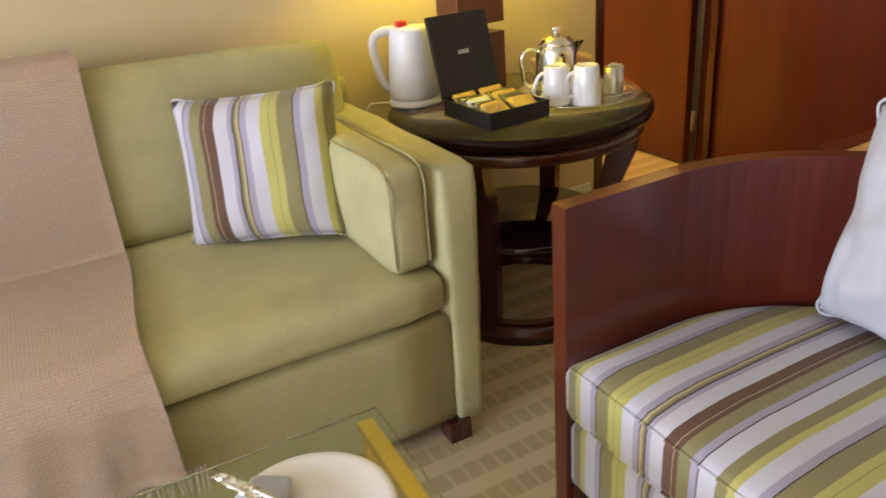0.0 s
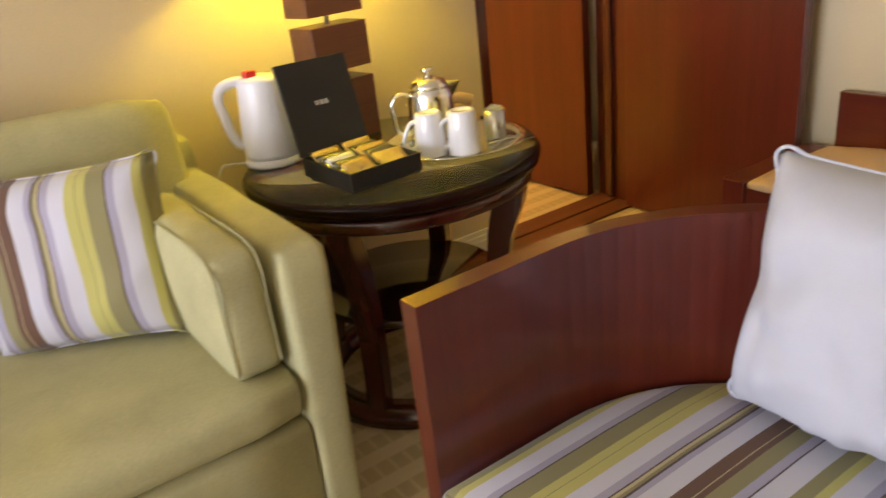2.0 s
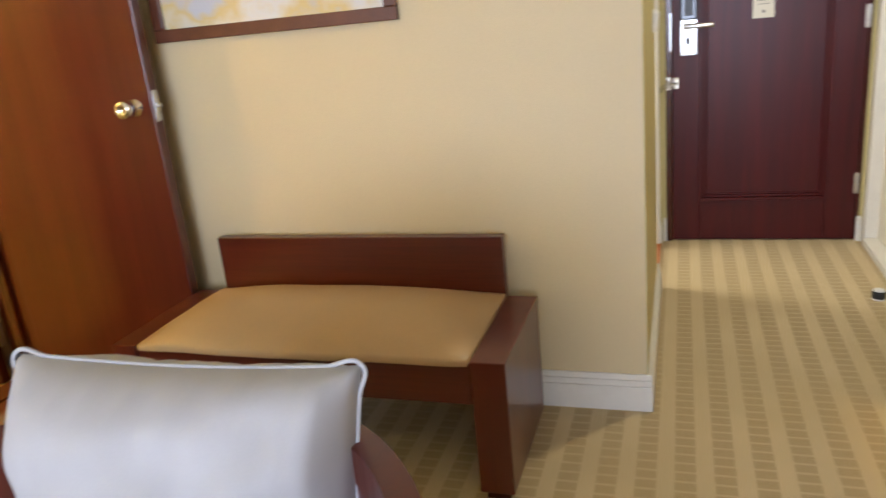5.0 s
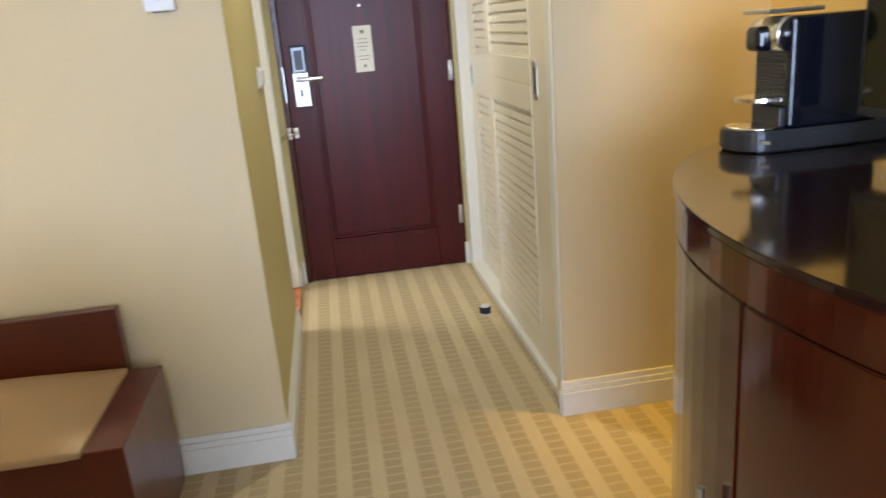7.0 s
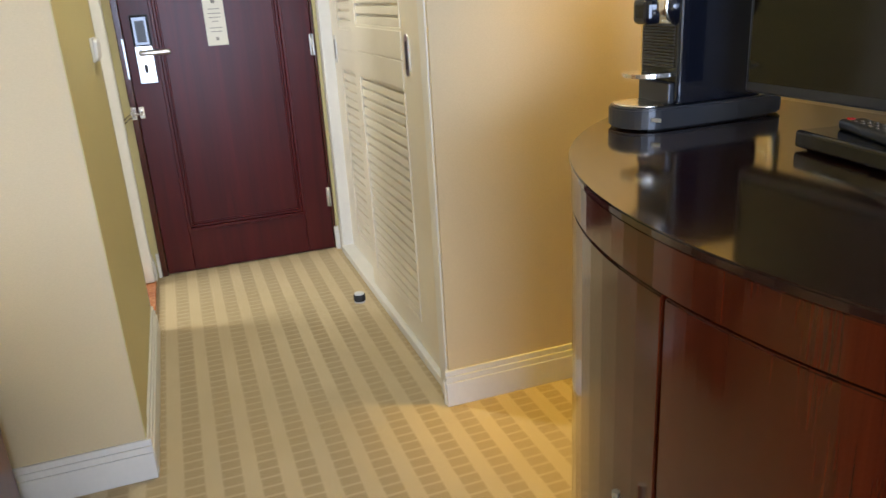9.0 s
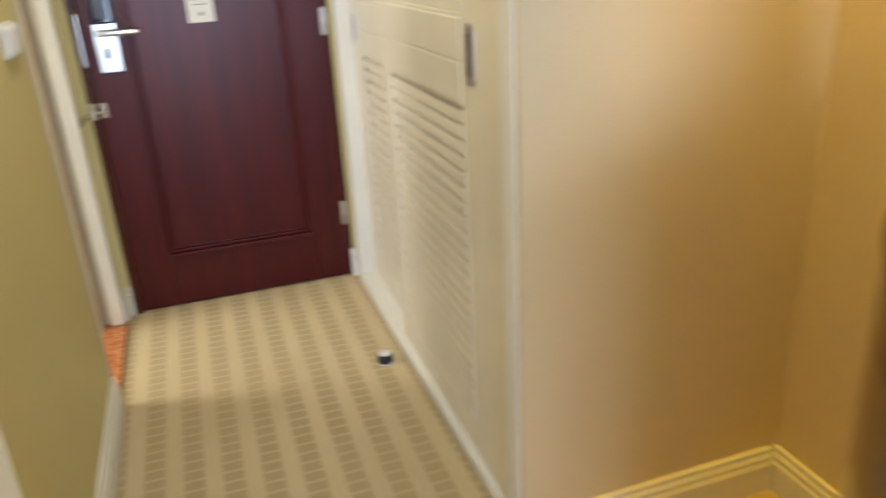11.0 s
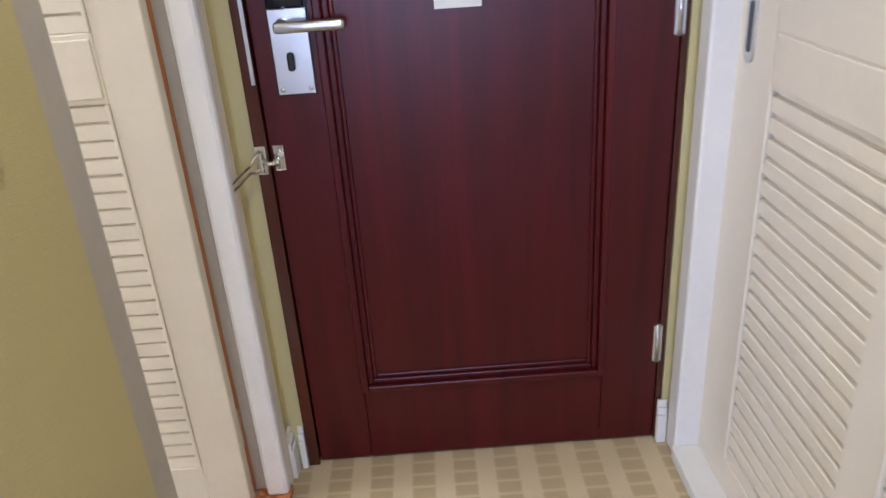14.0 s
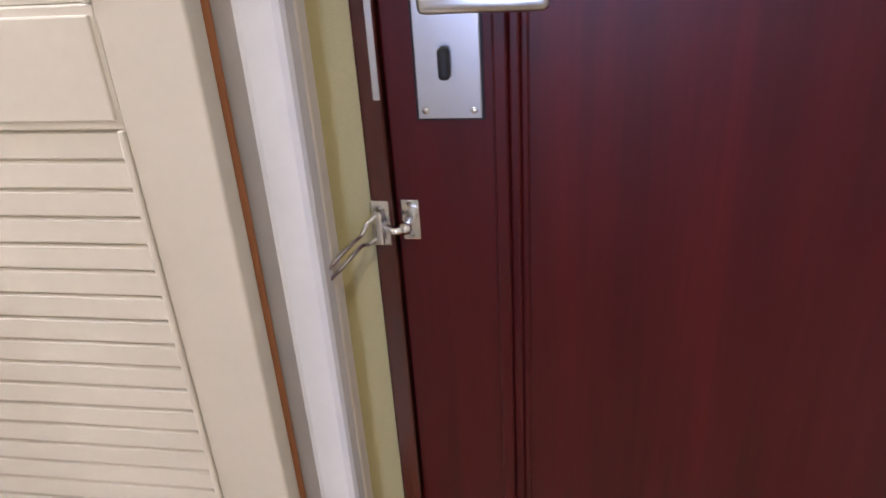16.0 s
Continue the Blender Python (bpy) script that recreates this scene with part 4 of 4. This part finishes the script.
tube(k, "cord", [(-0.075, 0.02, 0.008), (-0.11, 0.06, 0.004), (-0.135, 0.04, 0.006), (-0.150, 0.06, -0.05), (-0.14, 0.12, -0.2)], 0.003, PLASTIC)

# tea box
t = thing("tea_box", pose(1.49, 1.655, TZ, 0, 0, 3), "open black tea box full of sachets", "tea box")
W, D, HH = 0.205, 0.235, 0.048
box(t, "bottom", (0, 0, 0), (W, D, 0.006), BLACK, 0.001)
for lo, hi in (((0, 0, 0.006), (W, 0.006, HH)), ((0, D - 0.006, 0.006), (W, D, HH)), ((0, 0.006, 0.006), (0.006, D - 0.006, HH)), ((W - 0.006, 0.006, 0.006), (W, D - 0.006, HH))):
    box(t, "side", lo, hi, BLACK, 0.001)
box(t, "divider", (0.10, 0.006, 0.006), (0.104, D - 0.006, HH - 0.006), BLACK, 0)
tilt = pose(0.0, D, HH, 74, 0, 0)
box(t, "lid", (0, 0, -0.012), (W, D, 0.0), BLACK, 0.001, m=tilt, label="raised black lid with a small silver mark")
for k, wd in enumerate((0.006, 0.003, 0.009, 0.010)):
    x = W / 2 - 0.019 + (0, 0.009, 0.014, 0.026)[k]
    box(t, "lettering", (x, 0.118, 0.0), (x + wd, 0.130, 0.0006), SILVERINK, 0, m=tilt)
for (x, y, tx, tz, mat) in ((0.055, 0.04, -35, 8, GOLDFOIL), (0.05, 0.07, -40, -6, SLATE), (0.055, 0.11, -35, 5, CARD), (0.05, 0.145, -38, -4, SLATE), (0.055, 0.185, -30, 3, GOLDFOIL),
                         (0.15, 0.05, -42, -8, GOLDFOIL), (0.152, 0.085, -35, 6, SLATE), (0.148, 0.12, -30, -3, GOLDFOIL), (0.152, 0.155, -40, 5, SLATE), (0.15, 0.19, -28, 0, GOLDFOIL)):
    bm = pillow_bm(0.084, 0.074, 0.007, 8, 0.0, x * 50)
    tagged(put(None, "tea_sachet", mesh_of(bm, "tea_sachet", mat, True), t.matrix_world @ pose(x, y, 0.040, 66 + tx, 0, tz)), "foil tea sachet standing in the black tea box", "tea sachet", "sachets in the tea box")

# tray with pot, cups and tin
tr = thing("serving_tray", pose(1.895, 1.80, TZ), "round polished metal serving tray", "tray")
turned(tr, "dish", [(0.0, 0.001), (0.165, 0.001), (0.175, 0.004), (0.192, 0.012), (0.194, 0.013), (0.190, 0.014), (0.174, 0.007), (0.165, 0.004), (0.0, 0.004)], CHROME, None, 64)
TT = TZ + 0.0045
po = thing("teapot", pose(1.895, 1.905, TT), "polished steel teapot with a lid", "teapot")
turned(po, "body", [(0.0, 0.0), (0.062, 0.0), (0.066, 0.004), (0.066, 0.05), (0.063, 0.11), (0.058, 0.135), (0.056, 0.137), (0.0, 0.137)], CHROME, None, 44)
turned(po, "lid", [(0.055, 0.137), (0.056, 0.143), (0.046, 0.158), (0.02, 0.168), (0.006, 0.170), (0.005, 0.180), (0.016, 0.184), (0.018, 0.188), (0.012, 0.192), (0.0, 0.193)], CHROME, None, 36)
tube(po, "handle", [(-0.058, 0, 0.122), (-0.085, 0, 0.128), (-0.105, 0, 0.112), (-0.106, 0, 0.06), (-0.092, 0, 0.018), (-0.066, 0, 0.014)], 0.006, CHROME, pose(0, 0, 0, 0, 0, -25))
sp = bmesh.new()
rings = []
for z, o, wd in ((0.075, 0.052, 0.004), (0.105, 0.066, 0.014), (0.145, 0.090, 0.018)):
    rings.append([sp.verts.new((o * 0.6, wd, z)), sp.verts.new((o, 0, z)), sp.verts.new((o * 0.6, -wd, z))])
for a, b in zip(rings, rings[1:]):
    for i in range(2):
        sp.faces.new((a[i], a[i + 1], b[i + 1], b[i]))
bmesh.ops.solidify(sp, geom=sp.faces[:], thickness=0.002)
put(po, "spout", mesh_of(sp, "spout", CHROME, True), pose(0, 0, 0, 0, 0, -25))


def mug(place, turn):
    """A white cup set upside down, with its ear."""
    m = thing("cup", pose(*place, 0, 0, turn) @ Matrix.Diagonal((1.1, 1.1, 1.15, 1)), "white china cup turned upside down on the tray", "cup", "cups on the tray")
    turned(m, "bowl", [(0.034, 0.0), (0.039, 0.0), (0.039, 0.003), (0.036, 0.05), (0.0325, 0.092), (0.030, 0.097), (0.024, 0.098), (0.023, 0.095), (0.0, 0.095)], CHINA, None, 36)
    tube(m, "handle", [(-0.036, 0, 0.020), (-0.050, 0, 0.018), (-0.062, 0, 0.030), (-0.056, 0, 0.058), (-0.044, 0, 0.076), (-0.032, 0, 0.080)], 0.005, CHINA)


mug((1.785, 1.755, TT), -22)
mug((1.848, 1.695, TT), -26)
tn = thing("steel_tin", pose(1.985, 1.735, TT), "steel tumbler of white sugar sachets", "tumbler")
turned(tn, "body", [(0.0, 0.0), (0.027, 0.0), (0.029, 0.003), (0.029, 0.078), (0.027, 0.078), (0.027, 0.006), (0.0, 0.006)], STEEL, None, 36)
for i in range(7):
    box(tn, "sachet", (-0.018, -0.0015, 0.02), (0.018, 0.0015, 0.086), LINEN, 0.001, m=pose(0, -0.015 + i * 0.005, 0, 0, (i % 3 - 1) * 4, i * 9 - 20))
for i, (x, y, a) in enumerate(((1.955, 1.675, 20), (1.975, 1.685, -10))):
    sp = thing("teaspoon", pose(x, y, TT, 0, 0, a), "small steel teaspoon lying on the tray", "spoon", "spoons on the tray")
    tube(sp, "stem", [(-0.05, 0, 0.002), (0.0, 0, 0.004), (0.03, 0, 0.003)], 0.002, STEEL)
    put(sp, "bowl", mesh_of(pillow_bm(0.032, 0.020, 0.004, 8, 0.2), "bowl", STEEL, True), pose(0.044, 0, 0.003))
tp = thing("telephone", pose(2.03, 2.06, TZ, 0, 0, -25), "beige desk telephone with a coiled cord", "telephone")
box(tp, "base", (-0.09, -0.07, 0.0), (0.09, 0.07, 0.028), LEATHER, 0.008, 3)
tube(tp, "handset", [(-0.10, 0, 0.045), (-0.05, 0, 0.060), (0.05, 0, 0.060), (0.10, 0, 0.045)], 0.018, LEATHER)
tube(tp, "cord", [(0.09 + 0.008 * math.cos(i * 1.6), -0.02 - i * 0.0035, 0.018 + 0.008 * math.sin(i * 1.6)) for i in range(30)], 0.002, LEATHER)

# ---------------------------------------------------------------- glass coffee table
cf = thing("coffee_table", pose(0.853, 1.069, 0, 0, 0, -1.5), "glass-topped coffee table with a brass frame", "coffee table")
box(cf, "glass_top", (-1.0, -0.62, 0.410), (0.0, 0.0, 0.420), GREENGLASS, 0.002, label="clear glass top")
for lo, hi in (((-0.046, -0.60, 0.385), (-0.014, -0.016, 0.409)), ((-0.97, -0.60, 0.385), (-0.945, -0.016, 0.409)), ((-0.945, -0.60, 0.385), (-0.046, -0.575, 0.409))):
    box(cf, "rail", lo, hi, BRASS, 0.003, label="satin brass rail")
for x in (-0.030, -0.9575):
    for y in (-0.030, -0.5875):
        box(cf, "leg", (x - 0.0125, y - 0.0125, 0.0), (x + 0.0125, y + 0.0125, 0.385), BRASS, 0.003)
pt = thing("plate", pose(0.655, 0.865, 0.420), "white china plate on the glass table", "plate")
turned(pt, "dish", [(0.0, 0.0), (0.07, 0.0), (0.075, 0.004), (0.12, 0.016), (0.132, 0.019), (0.130, 0.021), (0.118, 0.019), (0.078, 0.008), (0.0, 0.006)], CHINA, None, 56)
np_ = thing("napkin", pose(0.585, 0.900, 0.4355, 0, 0, 55), "folded white napkin on the plate", "napkin")
soft(np_, "cloth", (-0.10, -0.035, 0.0), (0.07, 0.035, 0.016), 0.007, LINEN, 0.003)
for i, y in enumerate((-0.012, 0.012)):
    fk = thing("knife", pose(0.600, 0.900 + y, 0.456, 0, 0, 115 + i * 6), "shiny steel table knife resting on the napkin", "knife", "knives on the plate")
    tube(fk, "handle", [(-0.09, 0, 0.003), (-0.03, 0, 0.004), (0.02, 0, 0.004)], 0.0045, CHROME)
    put(fk, "blade", mesh_of(pillow_bm(0.10, 0.018, 0.003, 8, 0.1), "blade", CHROME, True), pose(0.065, 0, 0.004))

# ---------------------------------------------------------------- curved cabinet
CX, CY, CA, CB, CT = 1.92, -1.60, 0.90, 0.826, 1.0


def bow(a, b, z0, z1, name, mat, parent, t0=0.0, t1=180.0, n=72, solid=True, label=""):
    bm = bmesh.new()
    pts = [(a * math.cos(radians(t0 + (t1 - t0) * i / n)), b * math.sin(radians(t0 + (t1 - t0) * i / n))) for i in range(n + 1)]
    if not solid:
        pts += [(x * (1 - 0.02 / a), y * (1 - 0.02 / b)) for x, y in pts[::-1]]
    lo, hi = [bm.verts.new((x, y, z0)) for x, y in pts], [bm.verts.new((x, y, z1)) for x, y in pts]
    k = len(pts)
    for i in range(k):
        bm.faces.new((lo[i], lo[(i + 1) % k], hi[(i + 1) % k], hi[i]))
    bm.faces.new(lo)
    bm.faces.new(hi)
    bmesh.ops.recalc_face_normals(bm, faces=bm.faces)
    bmesh.ops.bevel(bm, geom=[e for e in bm.edges if len(e.link_faces) == 2 and e.calc_face_angle(0) > 1.0], offset=0.0025, segments=2, affect="EDGES")
    return put(parent, name, mesh_of(bm, name, mat), None, label)


cb = thing("bow_front_cabinet", pose(CX, CY, 0), "bow-fronted dark wood cabinet with a polished top", "cabinet")
bow(CA, CB, CT - 0.013, CT, "top", BLACKTOP, cb, label="polished near-black top")
bow(CA - 0.004, CB - 0.004, CT - 0.083, CT - 0.0135, "apron", ZEBRA, cb)
bow(CA - 0.03, CB - 0.03, 0.05, CT - 0.084, "body", MAHOGANY_DARK, cb)
bow(CA - 0.05, CB - 0.05, 0.0, 0.05, "plinth", MAHOGANY_DARK, cb)
for t0, t1 in ((0.3, 88.6), (89.0, 124.0), (124.6, 179.7)):
    bow(CA - 0.006, CB - 0.006, 0.06, CT - 0.087, "door", ZEBRA, cb, t0, t1, 24, False)
for ang in (84.6,):
    px, py = (CA - 0.006) * math.cos(radians(ang)), (CB - 0.006) * math.sin(radians(ang))
    tube(cb, "handle", [(px, py + 0.022, 0.48), (px, py + 0.022, 0.58)], 0.006, STEEL, label="steel bar handle")
    tube(cb, "handle_post", [(px, py - 0.004, 0.53), (px, py + 0.02, 0.53)], 0.005, STEEL)

# television
tv = thing("television", pose(1.80, -1.285, CT), "black flat television on the cabinet", "television")
box(tv, "housing", (-0.585, -0.035, 0.075), (0.585, 0.012, 0.745), SATIN, 0.005)
box(tv, "screen", (-0.573, 0.0122, 0.095), (0.573, 0.0145, 0.733), SCREEN, 0.0005, label="dark glossy screen")
box(tv, "neck", (-0.05, -0.03, 0.012), (0.05, 0.0, 0.09), SATIN, 0.004)
box(tv, "stand", (-0.20, -0.10, 0.0), (0.15, 0.07, 0.012), SATIN, 0.004)
st = thing("set_top_box", pose(2.06, -1.33, CT, 0, 0, -8), "flat black set-top box on the cabinet", "set-top box")
box(st, "body", (-0.09, -0.08, 0.004), (0.13, 0.12, 0.034), GLOSS, 0.006, 3)
for x in (-0.07, 0.11):
    box(st, "foot", (x - 0.01, -0.06, 0.0), (x + 0.01, 0.10, 0.005), RUBBER, 0)
rc = thing("remote_control", pose(2.085, -1.275, CT + 0.034, 0, 0, -20), "black remote control with a red button", "remote control")
box(rc, "body", (-0.09, -0.022, 0.0), (0.08, 0.022, 0.018), SATIN, 0.006, 3)
for i in range(5):
    for j in range(3):
        box(rc, "button", (-0.045 + i * 0.022, -0.014 + j * 0.011, 0.017), (-0.038 + i * 0.022, -0.010 + j * 0.011, 0.0195), INK, 0.001)
box(rc, "button", (0.062, 0.002, 0.017), (0.072, 0.012, 0.0205), RED, 0.001)

# coffee machine: front towards +y
cm = thing("coffee_machine", pose(2.540, -1.147, CT) @ Matrix.Diagonal((1.06, 0.93, 1.06, 1)), "black capsule coffee machine with chrome trim", "coffee machine")
bm = bmesh.new()
pts = [(0.068 * math.cos(radians(a)), 0.068 * math.sin(radians(a))) for a in range(0, 181, 12)] + [(-0.068, -0.20), (-0.055, -0.33), (-0.03, -0.36), (0.03, -0.36), (0.055, -0.33), (0.068, -0.20)]
lo, hi = [bm.verts.new((x, y, 0.004)) for x, y in pts], [bm.verts.new((x, y, 0.043)) for x, y in pts]
for i in range(len(pts)):
    j = (i + 1) % len(pts)
    bm.faces.new((lo[i], lo[j], hi[j], hi[i]))
bm.faces.new(lo)
bm.faces.new(hi)
bmesh.ops.recalc_face_normals(bm, faces=bm.faces)
bmesh.ops.bevel(bm, geom=[e for e in bm.edges if e.calc_face_angle(0) > 1.0], offset=0.004, segments=2, affect="EDGES")
put(cm, "base", mesh_of(bm, "base", SATIN), None, "dark metallic base")
box(cm, "badge", (-0.055, 0.045, 0.020), (-0.035, 0.0485, 0.027), SILVERINK, 0.0005, m=pose(-0.012, 0.0, 0, 0, 0, 30))
box(cm, "foot", (-0.05, -0.30, 0.0), (0.05, 0.02, 0.005), RUBBER, 0)
turned(cm, "drip_tray", [(0.0, 0.043), (0.056, 0.043), (0.056, 0.047), (0.05, 0.048), (0.0, 0.045)], CHROME, None, 32, "chrome drip tray")
box(cm, "body", (-0.062, -0.27, 0.043), (0.062, -0.042, 0.256), GLOSS, 0.008, 3, label="glossy black body")
box(cm, "capsule_bin", (-0.050, -0.060, 0.046), (0.050, -0.030, 0.085), SATIN, 0.003)
for i in range(15):
    box(cm, "grille_rib", (-0.048, -0.056, 0.112 + i * 0.0058), (0.048, -0.040, 0.1152 + i * 0.0058), SATIN, 0.0008)
bm = bmesh.new()
pts = [(0.046 * math.cos(radians(a)), 0.050 * math.sin(radians(a)) - 0.01) for a in range(0, 181, 12)] + [(-0.046, -0.04), (0.046, -0.04)]
lo, hi = [bm.verts.new((x, y, 0.096)) for x, y in pts], [bm.verts.new((x, y, 0.104)) for x, y in pts]
for i in range(len(pts)):
    j = (i + 1) % len(pts)
    bm.faces.new((lo[i], lo[j], hi[j], hi[i]))
bm.faces.new(lo)
bm.faces.new(hi)
put(cm, "cup_rest", mesh_of(bm, "cup_rest", CHROME), None, "chrome folding cup rest")
turned(cm, "head_ring", [(0.0, 0), (0.030, 0), (0.034, 0.004), (0.034, 0.100), (0.030, 0.104), (0.0, 0.104)], CHROME, pose(-0.052, -0.045, 0.223, 0, 90, 0), 32)
turned(cm, "head", [(0.0, 0), (0.029, 0), (0.029, 0.112), (0.0, 0.112)], GLOSS, pose(-0.056, -0.045, 0.223, 0, 90, 0), 32)
box(cm, "spout", (-0.026, -0.03, 0.192), (0.026, 0.012, 0.240), GLOSS, 0.012, 3, m=pose(0, 0, 0, 0, 0, 0))
box(cm, "lever", (-0.045, -0.13, 0.262), (0.045, 0.005, 0.271), STEEL, 0.004, 3, label="brushed metal lever")
tk = turned(cm, "water_tank", [(0.0, 0.044), (0.055, 0.044), (0.058, 0.05), (0.058, 0.25), (0.0, 0.25)], GLASS, pose(0, -0.315, 0), 28)

# bottle on a black box
bb = thing("black_box", pose(2.70, -1.475, CT, 0, 0, 20), "small black box on the cabinet", "box")
box(bb, "body", (-0.09, -0.06, 0.0), (0.09, 0.085, 0.062), BLACK, 0.003)
bt = thing("glass_bottle", pose(2.687, -1.440, CT + 0.062) @ Matrix.Diagonal((0.95, 0.95, 0.9, 1)), "clear glass bottle with a red cap and white label", "bottle")
turned(bt, "glass", [(0.0, 0.0), (0.034, 0.0), (0.037, 0.004), (0.037, 0.13), (0.033, 0.148), (0.018, 0.168), (0.014, 0.178), (0.014, 0.20), (0.011, 0.20), (0.011, 0.178), (0.03, 0.147), (0.034, 0.13), (0.034, 0.006), (0.0, 0.006)], GLASS, None, 36)
turned(bt, "cap", [(0.0, 0.178), (0.0165, 0.178), (0.0165, 0.212), (0.0, 0.213)], RED, None, 24, "red screw cap")
turned(bt, "label", [(0.0374, 0.035), (0.0376, 0.035), (0.0376, 0.115), (0.0374, 0.115)], LINEN, None, 36, "white paper label", close=False)
turned(bt, "label_band", [(0.0378, 0.078), (0.0380, 0.078), (0.0380, 0.096), (0.0378, 0.096)], LABELGREEN, None, 36, close=False)
for s in (-1, 1):
    box(bt, "label_mark", (-0.0045, -0.001, 0.052), (0.0045, 0.001, 0.118), RED, 0.0005, m=pose(-0.024, 0.0295, 0, 0, 0, 39) @ pose(0, 0, 0.052, 0, s * 16, 0) @ pose(0, 0, -0.052))
